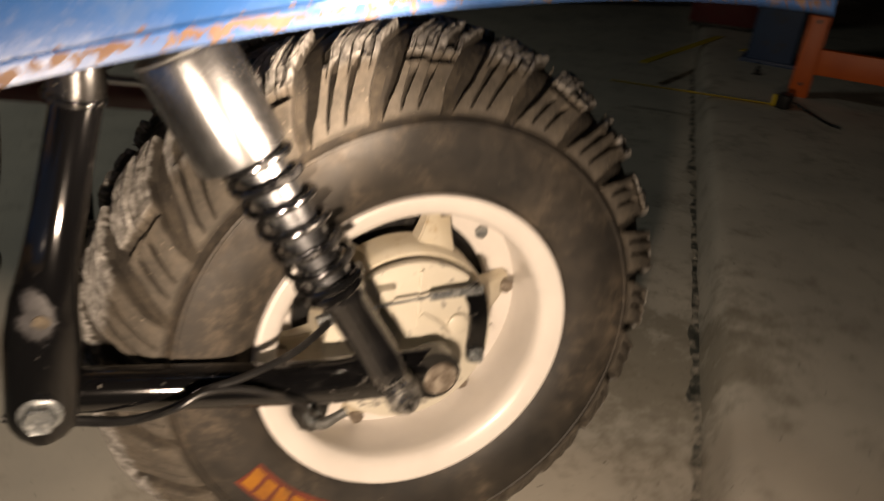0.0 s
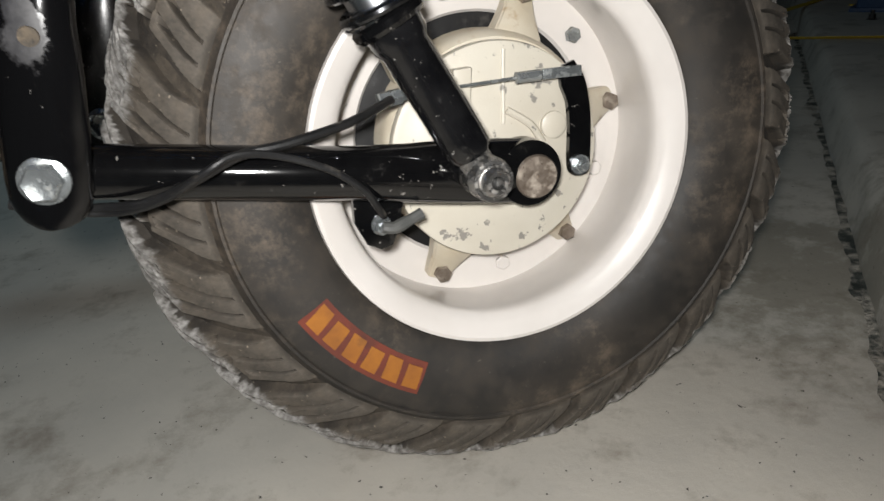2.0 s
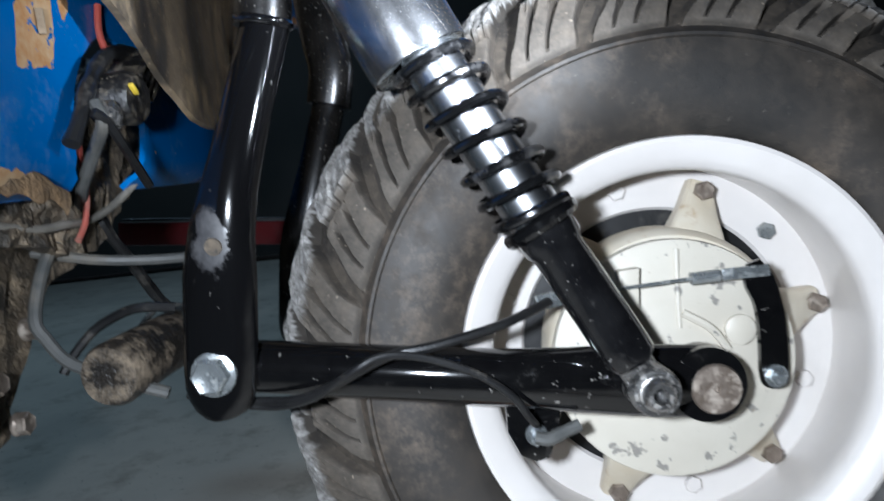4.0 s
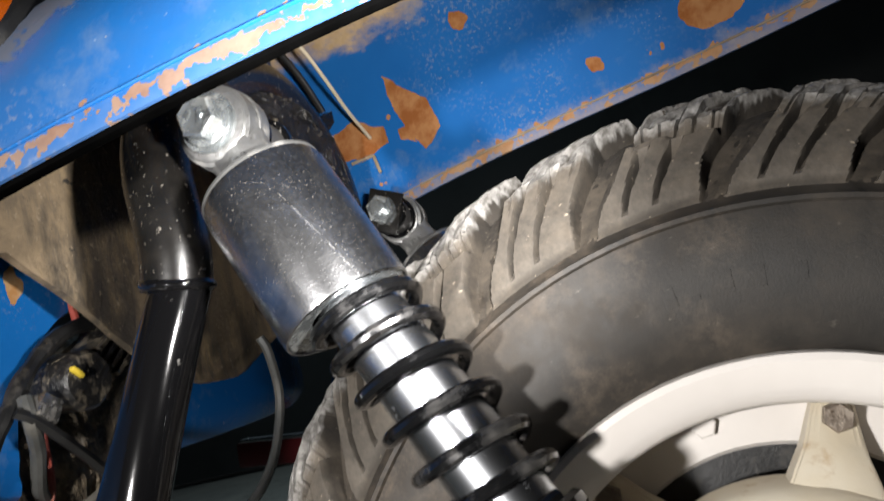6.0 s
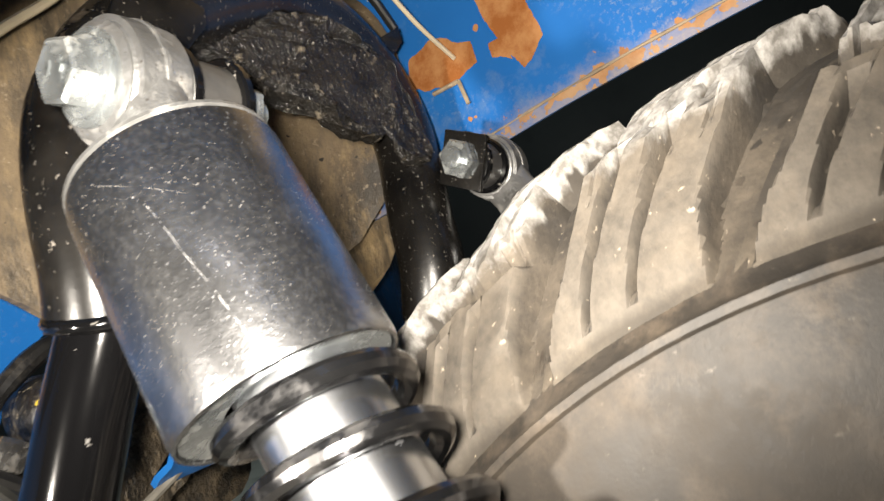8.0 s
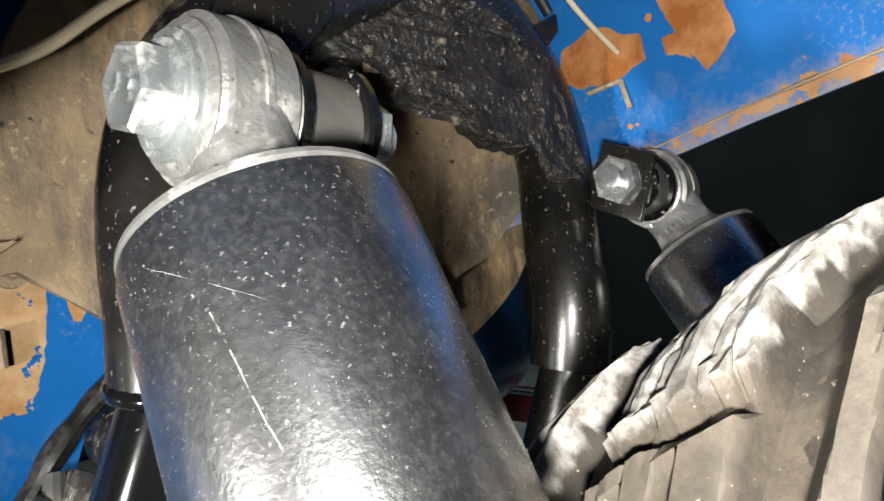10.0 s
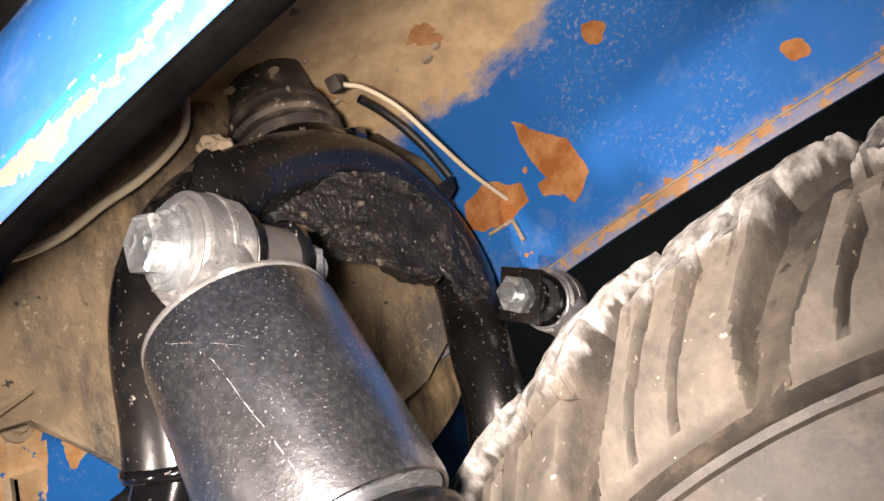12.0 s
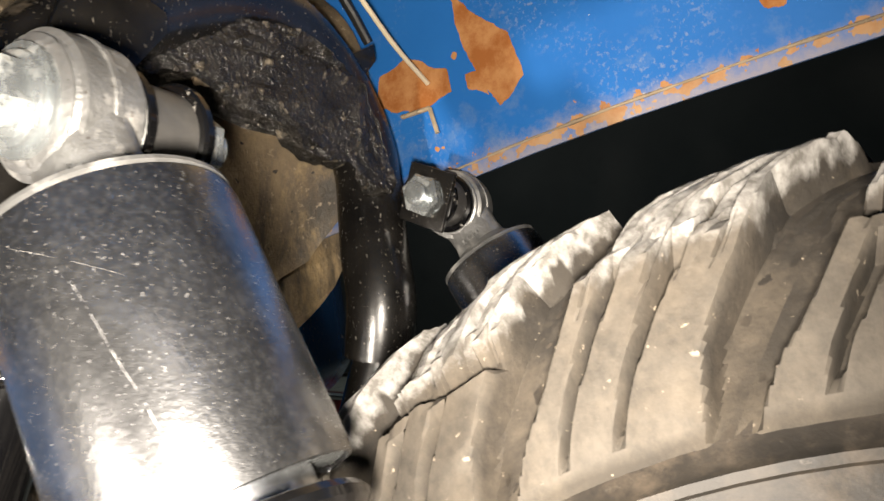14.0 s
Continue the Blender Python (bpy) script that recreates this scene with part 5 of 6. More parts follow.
def mudguard():
    """Wide pressed-steel front mudguard: near skirt, rolled shoulder, crown and far skirt, as a closed shell."""
    xs = [-0.455 + 0.81 * i / 64 for i in range(65)]
    rows_out, rows_in = [], []
    bm = bmesh.new()
    edge = bm.verts.layers.float.new("edge")
    mud = bm.verts.layers.float.new("mud")
    for x in xs:
        yn, zn = near_edge(x)
        fs = far_side(x)
        zf = far_edge(x)
        rise = 0.02 * (1 - ((x + 0.1) / 0.5) ** 2)
        prof = [(yn - 0.0015, zn), (yn - 0.001, zn + 0.010), (yn, zn + 0.018)]
        for k in range(1, 10):
            a = math.radians(78 * k / 9)
            prof.append((yn + 0.090 * (1 - math.cos(a)), zn + 0.018 + 0.090 * math.sin(a)))
        prof += [(max(-0.045, yn + 0.10), 0.690 + rise), (0.03, 0.713 + rise), (0.05, 0.732 + rise), (0.10, 0.745 + rise), (0.15, 0.750 + rise), (0.19 + fs, 0.744 + rise), (0.215 + fs, 0.728 + rise), (0.2285 + fs, 0.700 + rise)]
        prof += [(0.2320 + fs, 0.66 + rise * 0.5), (0.2320 + fs, zf + 0.030), (0.2310 + fs, zf + 0.012), (0.2305 + fs, zf)]
        ro, ri = [], []
        n = len(prof)
        for i, (y, z) in enumerate(prof):
            a, b = Vector(prof[max(i - 1, 0)]), Vector(prof[min(i + 1, n - 1)])
            t = (b - a).normalized()
            nn = Vector((-t.y, t.x))
            vo = bm.verts.new((x, y + nn.x * 0.001, z + nn.y * 0.001))
            vi = bm.verts.new((x, y - nn.x * 0.001, z - nn.y * 0.001))
            low = min(z - zn if y < 0 else 9, z - zf if y > 0.17 else 9)
            vo[edge] = vi[edge] = min(0.2, max(0.0, low))
            vi[mud] = max(0.0, min(0.9, (z - 0.700) / 0.09 - max(0.0, x + 0.14) * 4.0 + (0.22 if y < 0.17 else 0)))
            ro.append(vo)
            ri.append(vi)
        rows_out.append(ro)
        rows_in.append(ri)
    for a, b in zip(rows_out, rows_out[1:]):
        for i in range(len(a) - 1):
            bm.faces.new((a[i], b[i], b[i + 1], a[i + 1])).material_index = 0
    for a, b in zip(rows_in, rows_in[1:]):
        for i in range(len(a) - 1):
            bm.faces.new((a[i], a[i + 1], b[i + 1], b[i])).material_index = 1
    for a, b, c, d in zip(rows_out, rows_out[1:], rows_in, rows_in[1:]):
        bm.faces.new((a[0], b[0], d[0], c[0]))
        bm.faces.new((a[-1], b[-1], d[-1], c[-1]))
    for ro, ri in ((rows_out[0], rows_in[0]), (rows_out[-1], rows_in[-1])):
        for i in range(len(ro) - 1):
            bm.faces.new((ro[i], ro[i + 1], ri[i + 1], ri[i]))
    guard = part("mudguard", bm, (BLUE_SKIRT, BLUE_INNER), vehicle, "blue front mudguard with rust along its lower edges")
    # black strip turned in along the near edge, painted for the shade under the skirt
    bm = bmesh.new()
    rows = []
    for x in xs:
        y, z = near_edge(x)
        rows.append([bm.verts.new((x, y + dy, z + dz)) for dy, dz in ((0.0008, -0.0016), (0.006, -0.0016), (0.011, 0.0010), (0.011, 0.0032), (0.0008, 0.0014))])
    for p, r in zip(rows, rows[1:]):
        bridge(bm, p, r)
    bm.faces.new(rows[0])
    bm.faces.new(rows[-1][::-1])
    part("skirt_shade", bm, SHADE_BLACK, guard, "black strip for the shaded gap under the skirt")
    # rolled bead a little above the near edge
    bm = bmesh.new()
    pts = []
    for x in xs[:-1]:
        y, z = near_edge(x)
        pts.append((x, y - 0.0024, z + 0.0105))
    tube(bm, pts, 0.0008, 6)
    part("edge_bead", bm, BLUE, guard)
    bm = bmesh.new()
    tube(bm, smooth_path([(-0.326, -0.106, 0.545), (-0.322, -0.108, 0.568), (-0.315, -0.104, 0.598), (-0.310, -0.092, 0.625)]), 0.0035, 8)
    part("seam_rubber", bm, PLASTIC, guard, "black rubber strip in the seam")
    # clip and weld seam on the inner face of the far skirt
    bm = bmesh.new()
    for a, b in (((-0.245, 0.2310, 0.6260), (-0.222, 0.2300, 0.6265)), ((-0.222, 0.2300, 0.6265), (-0.219, 0.2300, 0.6090))):
        tube(bm, [a, b], 0.0016, 6)
    part("wire_clip", bm, CLAY, guard)
    bm = bmesh.new()
    pts = [(x, 0.2290 + far_side(x), far_edge(x) + 0.009) for x in xs[16:-1]]
    tube(bm, pts, 0.0009, 6, wobble=0.9)
    part("sealer_seam", bm, CLAY, guard, "tan sealer bead along the far lower edge")
    # clods stuck to the underside
    rnd = random.Random(5)
    for k in range(30):
        bm = bmesh.new()
        y = rnd.uniform(0.06, 0.20)
        s = rnd.uniform(0.0012, 0.0034)
        z = 0.7405 + 0.02 * (1 - ((-0.1 + 0.1) / 0.5) ** 2) - 0.003 - (0.013 if y < 0.1 else 0)
        x = rnd.uniform(-0.30, -0.04)
        bmesh.ops.create_icosphere(bm, subdivisions=2, radius=s, matrix=pose(x, y, z) @ Matrix.Diagonal((1.3, 1.1, 0.55, 1)))
        for v in bm.verts:
            v.co += Vector((1, 0.6, 0.5)) * 0.8 * s * noise.noise(v.co * 260)
        part("mud_clod", bm, CLAY, guard)
    return guard


guard = mudguard()


def indicator():
    m = pose(-0.266, -0.131, 0.639, -26, 0, 4) @ Matrix.Diagonal((1.12, 1, 1.2, 1))
    out = []
    for k in range(32):
        a = 2 * math.pi * k / 32
        out.append((0.056 * math.copysign(abs(math.cos(a)) ** 0.6, math.cos(a)), 0.041 * math.copysign(abs(math.sin(a)) ** 0.6, math.sin(a))))
    bm = bmesh.new()
    rings = []
    for y, s in ((0.016, 0.94), (-0.002, 0.965), (-0.006, 0.96), (-0.006, 0.90)):
        rings.append([bm.verts.new(m @ Vector((x * s, y, z * s))) for x, z in out])
    for a, b in zip(rings, rings[1:]):
        bridge(bm, a, b)
    bm.faces.new(rings[0])
    bm.faces.new(rings[-1])
    base = part("turn_signal", bm, PLASTIC, vehicle, "amber turn signal on a dusty black base")
    bm = bmesh.new()
    rings = []
    for y, s in ((-0.0055, 0.98), (-0.012, 0.985), (-0.019, 0.93), (-0.024, 0.78), (-0.027, 0.48), (-0.028, 0.15)):
        rings.append([bm.verts.new(m @ Vector((x * s, y, z * s))) for x, z in out])
    for a, b in zip(rings, rings[1:]):
        bridge(bm, a, b)
    bm.faces.new(rings[0])
    bm.faces.new(rings[-1])
    part("lens", bm, m_amber, base, "scratched amber plastic lens")
    # silver reflector and bulb behind the lens
    bm = bmesh.new()
    lathe(bm, [(0.006, -0.0066), (0.014, -0.0072), (0.026, -0.0100), (0.033, -0.0132), (0.034, -0.0125), (0.026, -0.0085), (0.006, -0.0060)], m, 36, closed=True)
    part("reflector", bm, CHROME, base, "silver reflector bowl")
    bm = bmesh.new()
    lathe(bm, [(0, -0.0060), (0.005, -0.0062), (0.0065, -0.0100), (0.0055, -0.0145), (0, -0.0165)], m, 20)
    part("bulb", bm, ORANGE, base, "amber bulb")
    bm = bmesh.new()
    bolt_mesh(bm, m @ pose(0.015, -0.0262, 0.004), 0.006, 0.002)
    part("lens_screw", bm, ZINC, base)


indicator()


def headlamp_boot():
    """Dusty black rubber boot between the lamp and the mudguard's shoulder."""
    bm = bmesh.new()
    lathe(bm, [(0, -0.045), (0.020, -0.044), (0.034, -0.038), (0.040, -0.028), (0.041, -0.020), (0.037, -0.016), (0.037, -0.010), (0.044, -0.004), (0.046, 0.008), (0.042, 0.030), (0, 0.034)], axis_pose((-0.268, -0.040, 0.742), (-0.25, 0.92, 0.25)), 40)
    for v in bm.verts:
        v.co += Vector((1, 0.5, 1)) * 0.0012 * noise.noise(v.co * 60)
    part("rubber_boot", bm, PLASTIC, vehicle, "dusty black rubber boot above the mudguard")


headlamp_boot()


def deeper(p, k):
    """Moved in under the cab from the place in front of the wiring recess."""
    c = Vector((-0.135, -0.388, 0.4353))
    return c + (Vector(p) - c) * k


def cab_front():
    """Blue front panel of the cab behind the flap, with its slot, mud-filled wiring recess and dark chin."""
    bm = bmesh.new()
    ys = [-0.42 + 0.0105 * i for i in range(81)]
    rows = []
    for z in [0.432, 0.436, 0.444, 0.452, 0.460, 0.470, 0.480, 0.49, 0.50, 0.51, 0.52, 0.53, 0.545, 0.56, 0.60, 0.65, 0.70, 0.80, 0.95]:
        row = []
        for y in ys:
            bulge = -0.345 - 0.35 * max(0.0, abs(y + 0.02) - 0.20) ** 2 * 4 - 0.04 * max(0.0, (0.452 - z) / 0.02) ** 2 * 0.35
            row.append(bm.verts.new((bulge, y, z + 0.01 * max(0.0, y - 0.15))))
        rows.append(row)
    front = [f for a, b in zip(rows, rows[1:]) for f in [bm.faces.new((a[i], a[i + 1], b[i + 1], b[i])) for i in range(80)]]
    # wiring recess: an oval hole
    hole = [f for f in front if ((f.calc_center_median().y - 0.020 - 0.25 * (f.calc_center_median().z - 0.46)) / 0.047) ** 2 + ((f.calc_center_median().z - 0.470) / 0.060) ** 2 < 1]
    bmesh.ops.delete(bm, geom=hole, context="FACES")
    for v in [v for v in bm.verts if any(len(e.link_faces) == 1 for e in v.link_edges)]:
        dz = (v.co.z - 0.470) / 0.060
        cy = 0.020 + 0.25 * (v.co.z - 0.46)
        dy = (v.co.y - cy) / 0.047
        s = math.hypot(dy, dz)
        if 0.6 < s < 1.35 and v.co.z > 0.437:
            v.co.z = 0.470 + 0.060 * dz / s
            v.co.y = 0.020 + 0.25 * (v.co.z - 0.46) + 0.047 * dy / s
    bmesh.ops.solidify(bm, geom=list(bm.faces), thickness=0.004)
    panel = part("cab_front", bm, BLUE, vehicle, "blue cab front panel with bare rusty patches")
    bm = bmesh.new()
    prism(bm, [(0.1511, 0.529), (0.134, 0.5038), (0.1076, 0.4571), (0.0819, 0.4304), (0.0463, 0.4071), (0.0155, 0.3945), (-0.0152, 0.3972), (-0.0359, 0.4052), (-0.0667, 0.4095), (-0.0922, 0.4161), (-0.0886, 0.43), (-0.0437, 0.4361), (-0.0155, 0.4431), (-0.0069, 0.4619), (0.0216, 0.4988), (0.0509, 0.5202)], Matrix.Translation((-0.366, 0, 0)) @ Matrix.Rotation(math.pi / 2, 4, "Z"), 0.010)
    bmesh.ops.triangulate(bm, faces=list(bm.faces))
    bmesh.ops.subdivide_edges(bm, edges=list(bm.edges), cuts=5, use_grid_fill=True)
    for v in bm.verts:
        v.co += Vector((0.007 * noise.noise(v.co * 45) + 0.005 * noise.noise(v.co * 130) + 0.002 * noise.noise(v.co * 300), 0.003 * noise.noise(v.co * 110), 0.003 * noise.noise(v.co * 100 + Vector((7, 2, 1)))))
    part("recess_mud", bm, CAVITY, panel, "oily mud packed in the wiring recess")
    # slot: a black box for the shade inside the hole, beside its bent-out tab
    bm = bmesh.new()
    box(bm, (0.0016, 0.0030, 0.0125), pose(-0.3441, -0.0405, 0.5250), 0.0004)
    slot = part("slot", bm, SHADE_BLACK, panel, "dark slot in the panel")
    bm = bmesh.new()
    box(bm, (0.0040, 0.0022, 0.0135), pose(-0.3425, -0.0432, 0.5250, 0, 0, 25), 0.0005)
    part("tab", bm, CLAY, slot, "tan tab bent out beside the slot")
    bm = bmesh.new()
    lathe(bm, [(0, -0.0040), (0.0030, -0.0040), (0.0034, -0.0030), (0.0036, -0.0010), (0.0066, -0.0006), (0.0068, 0.0010), (0, 0.0010)], axis_pose((-0.3440, -0.0361, 0.5526), (-1, 0, 0)), 20)
    part("flap_rivet", bm, CLAY, panel, "clay-caked rivet under the flap")
    # rusty lower lip
    bm = bmesh.new()
    tube(bm, smooth_path([(-0.346, -0.30, 0.425), (-0.3455, -0.16, 0.432), (-0.345, -0.11, 0.437), (-0.344, -0.07, 0.438), (-0.345, -0.045, 0.428)], 10), 0.0050, 14, [0.3] * 60, (1, 0, 0), 0.9)
    for v in bm.verts:
        v.co.z += 0.004 * noise.noise(v.co * 130)
    part("lower_lip", bm, RUSTY_MUD, panel, "muddy rusted lower lip")
    # bracket under the recess
    bm = bmesh.new()
    prism(bm, [(-0.145, 0.430), (-0.060, 0.440), (0.055, 0.425), (0.035, 0.400), (-0.030, 0.385), (-0.062, 0.350), (-0.085, 0.318), (-0.125, 0.312), (-0.150, 0.36)], Matrix.Translation((-0.368, 0, 0)) @ Matrix.Rotation(math.pi / 2, 4, "Z"), 0.012)
    bmesh.ops.triangulate(bm, faces=list(bm.faces))
    bmesh.ops.subdivide_edges(bm, edges=list(bm.edges), cuts=4, use_grid_fill=True)
    for v in bm.verts:
        v.co.x += 0.006 * noise.noise(v.co * 60)
        v.co = deeper(v.co, 1.35)
    part("chassis_bracket", bm, CAVITY, panel, "mud-covered chassis bracket")
    for y, z in ((-0.108, 0.352), (-0.095, 0.328), (-0.075, 0.37)):
        bm = bmesh.new()
        bolt_mesh(bm, axis_pose(deeper((-0.356, y, z), 1.35), (-1, 0, 0)), 0.013, 0.007, 0.008, 0.3)
        part("bracket_bolt", bm, BROWN_STEEL, panel)
    bm = bmesh.new()
    tube(bm, [deeper(p, 1.35) for p in ((-0.345, -0.150, 0.345), (-0.348, -0.152, 0.38), (-0.352, -0.156, 0.43))], 0.018, 16)
    part("corner_tube", bm, BLACK, panel)
    panel.matrix_basis = pose(0.0314, 0.0241, -0.0974, 0.43, 0.62, 4.90) @ Matrix.Scale(1.183, 4)
    return panel


cab_front()


def mud_flap():
    bm = bmesh.new()
    out = [(-0.128, 0.5500), (-0.119, 0.5420), (-0.100, 0.541), (-0.085, 0.5440), (-0.0675, 0.5470), (-0.052, 0.5365), (-0.040, 0.5265), (-0.028, 0.516), (-0.015, 0.504), (0.002, 0.490), (0.018, 0.479), (0.034, 0.4715), (0.052, 0.4680), (0.070, 0.4675), (0.088, 0.468), (0.104, 0.4715),
           (0.122, 0.479), (0.146, 0.489), (0.177, 0.503), (0.203, 0.520), (0.219, 0.539), (0.227, 0.558), (0.230, 0.578), (0.228, 0.700), (0.18, 0.735), (0.05, 0.725), (-0.03, 0.690), (-0.062, 0.63), (-0.085, 0.575), (-0.098, 0.5445)]
    prism(bm, out, Matrix.Translation((-0.291, 0, 0)) @ Matrix.Rotation(math.pi / 2, 4, "Z"), 0.005)
    bmesh.ops.triangulate(bm, faces=[f for f in bm.faces if len(f.verts) > 4])
    bmesh.ops.subdivide_edges(bm, edges=list(bm.edges), cuts=3, use_grid_fill=True)
    for v in bm.verts:
        v.co.x += 0.004 * math.sin(v.co.y * 28 + 0.7) + 0.0015 * noise.noise(v.co * 40)
    flap = part("mud_flap", bm, FLAP, vehicle, "mud-stained black rubber flap behind the fork")
    # torn strips at its upper outer edge
    for out, x in (([(-0.130, 0.5480), (-0.1058, 0.5490), (-0.0866, 0.5545), (-0.0710, 0.5552), (-0.0753, 0.5524), (-0.0823, 0.5480), (-0.0949, 0.5412), (-0.0990, 0.5358), (-0.1000, 0.5395), (-0.1169, 0.5330), (-0.130, 0.5300)], -0.2800),
                   ([(-0.1159, 0.5431), (-0.0980, 0.5470), (-0.0720, 0.5556), (-0.0850, 0.5500), (-0.0930, 0.5440), (-0.1010, 0.5400)], -0.2760)):
        bm = bmesh.new()
        prism(bm, out, Matrix.Translation((x, 0, 0)) @ Matrix.Rotation(math.pi / 2, 4, "Z") , 0.0016)
        bmesh.ops.triangulate(bm, faces=[f for f in bm.faces if len(f.verts) > 4])
        bmesh.ops.subdivide_edges(bm, edges=list(bm.edges), cuts=2, use_grid_fill=True)
        for v in bm.verts:
            v.co.x += 0.0008 * noise.noise(v.co * 50)
        part("torn_strip", bm, FLAP, flap, "torn muddy strip of the flap edge")
    # far side of the flap, turned forward against the skirt
    bm = bmesh.new()
    inner = smooth_path([(-0.286, 0.120, 0.505), (-0.286, 0.115, 0.540), (-0.286, 0.112, 0.580), (-0.286, 0.110, 0.615), (-0.286, 0.110, 0.660), (-0.288, 0.110, 0.700), (-0.290, 0.110, 0.735)], 4)
    outer = smooth_path([(-0.2780, 0.1620, 0.5372), (-0.2560, 0.1780, 0.5667), (-0.2370, 0.1803, 0.5967), (-0.228, 0.1765, 0.640), (-0.2395, 0.1765, 0.676), (-0.263, 0.1765, 0.7045), (-0.284, 0.1765, 0.734)], 4)
    rows = []
    for a, b in zip(inner, outer):
        rows.append([bm.verts.new(Vector(a).lerp(Vector(b), k / 8) + Vector((-0.014 * math.sin(math.pi * k / 8), 0, 0.001 * noise.noise(Vector((k, a[2] * 90, 0)))))) for k in range(9)])
    for p, r in zip(rows, rows[1:]):
        for k in range(8):
            bm.faces.new((p[k], p[k + 1], r[k + 1], r[k]))
    bmesh.ops.solidify(bm, geom=list(bm.faces), thickness=0.003)
    part("turned_edge", bm, FLAP, flap, "muddy flap edge turned against the skirt")
    flap.matrix_basis = pose(0.0029, 0.0187, -0.0792, -0.69, 0.72, 2.39) @ Matrix.Scale(1.15, 4)
    return flap


mud_flap()


def wiring():
    W = dict(local=False)
    loom = cable("wiring_loom", [(-0.310, 0.040, 0.495), (-0.318, 0.034, 0.508), (-0.323, 0.022, 0.514), (-0.325, 0.006, 0.514), (-0.325, -0.011, 0.510), (-0.325, -0.028, 0.500), (-0.325, -0.043, 0.486), (-0.325, -0.054, 0.472), (-0.327, -0.064, 0.458)],
                 0.0042, PLASTIC, "black taped wiring loom with connector and loose wires", wobble=0.3, **W)
    cable("hose", [deeper(p, 1.0 + 0.28 * min(1.0, max(0.0, (0.47 - p[2]) / 0.05))) for p in [(-0.320, -0.046, 0.480), (-0.315, -0.051, 0.468), (-0.315, -0.063, 0.453), (-0.315, -0.077, 0.437), (-0.315, -0.085, 0.424)]] + [(-0.3700, -0.030, 0.400), (-0.3712, -0.0505, 0.3693), (-0.3657, -0.0525, 0.3552), (-0.3559, -0.0525, 0.3419), (-0.3377, -0.0525, 0.3322), (-0.3235, -0.0525, 0.3260), (-0.3050, -0.0500, 0.3180)],
          0.0036, SLEEVE, "grey rubber hose", parent=loom, **W)
    cable("wire", [(-0.384, -0.0135, 0.4585), (-0.384, -0.014, 0.4487), (-0.384, -0.0134, 0.4349), (-0.384, -0.0146, 0.4193), (-0.384, -0.02, 0.4043), (-0.384, -0.0253, 0.3953), (-0.384, -0.0353, 0.3865)], 0.0022, RED_WIRE, "faded red wire", n=8, **W)
    cable("wire", [deeper(p, 1.22) for p in [(-0.325, -0.150, 0.440), (-0.325, -0.106, 0.434), (-0.325, -0.090, 0.435), (-0.325, -0.074, 0.425), (-0.325, -0.055, 0.418)]], 0.0018, RED_WIRE, "faded red wire", parent=loom, n=8, **W)
    cable("wire", [(-0.338, 0.016, 0.545), (-0.338, 0.012, 0.528), (-0.334, 0.010, 0.512)], 0.0022, RED_WIRE, "faded red wire", parent=loom, n=8, **W)
    cable("wire", [(-0.39, 0.1122, 0.5131), (-0.39, 0.1088, 0.496), (-0.39, 0.1018, 0.4717), (-0.39, 0.0827, 0.4412), (-0.39, 0.0673, 0.4269), (-0.39, 0.0457, 0.4161), (-0.39, 0.018, 0.4053), (-0.39, -0.011, 0.3992), (-0.39, -0.0356, 0.3988), (-0.39, -0.0631, 0.3983), (-0.39, -0.0888, 0.402), (-0.39, -0.1096, 0.4053), (-0.39, -0.1374, 0.4092)], 0.0030, GREY_WIRE, "dirty grey wire", n=8, **W)
    cable("wire", [deeper(p, 1.22) for p in [(-0.326, -0.046, 0.447), (-0.322, -0.052, 0.420), (-0.318, -0.036, 0.396), (-0.316, -0.018, 0.374), (-0.314, -0.002, 0.358), (-0.312, 0.01, 0.350)]], 0.0042, PLASTIC, "black taped branch", parent=loom, n=8, wobble=0.3, **W)
    cable("wire", [deeper(p, 1.22) for p in [(-0.312, 0.012, 0.358), (-0.318, -0.010, 0.362), (-0.325, -0.034, 0.348), (-0.330, -0.048, 0.325)]], 0.0022, SLEEVE, "", parent=loom, n=8, **W)
    cable("wire", [(-0.318, -0.054, 0.474), (-0.315, -0.047, 0.469), (-0.315, -0.028, 0.453), (-0.315, -0.007, 0.433)], 0.0028, PLASTIC, "", parent=loom, n=6, **W)
    cable("wire", [(-0.288, 0.113, 0.490), (-0.286, 0.116, 0.479), (-0.289, 0.123, 0.448), (-0.292, 0.107, 0.414), (-0.296, 0.082, 0.394), (-0.300, 0.053, 0.388), (-0.305, 0.020, 0.386), (-0.322, 0.000, 0.388), (-0.350, -0.014, 0.393), (-0.385, -0.020, 0.402)], 0.0032, SLEEVE, "dirty grey wire that hangs from the flap", parent=loom, n=8, **W)
    cable("wire", [(-0.3617, -0.050, 0.3354), (-0.3566, -0.048, 0.3433), (-0.3431, -0.045, 0.3568), (-0.3258, -0.045, 0.3648), (-0.3131, -0.045, 0.3667), (-0.2980, -0.040, 0.3640)], 0.0028, PLASTIC, "black wire bent over the cross tube", parent=loom, n=8, **W)
    loom.matrix_basis = pose(0.0341, 0.0351, -0.1093, 0.43, 0.62, 4.90) @ Matrix.Scale(1.21, 4)
    # connector block
    bm = bmesh.new()
    lathe(bm, [(0, -0.014), (0.013, -0.014), (0.015, -0.011), (0.015, 0.010), (0, 0.010)], axis_pose((-0.322, -0.016, 0.484), (-1, 0.1, 0.1)), 24)
    plug = part("connector", bm, CONNECTOR, loom, "dirty black wiring connector")
    bm = bmesh.new()
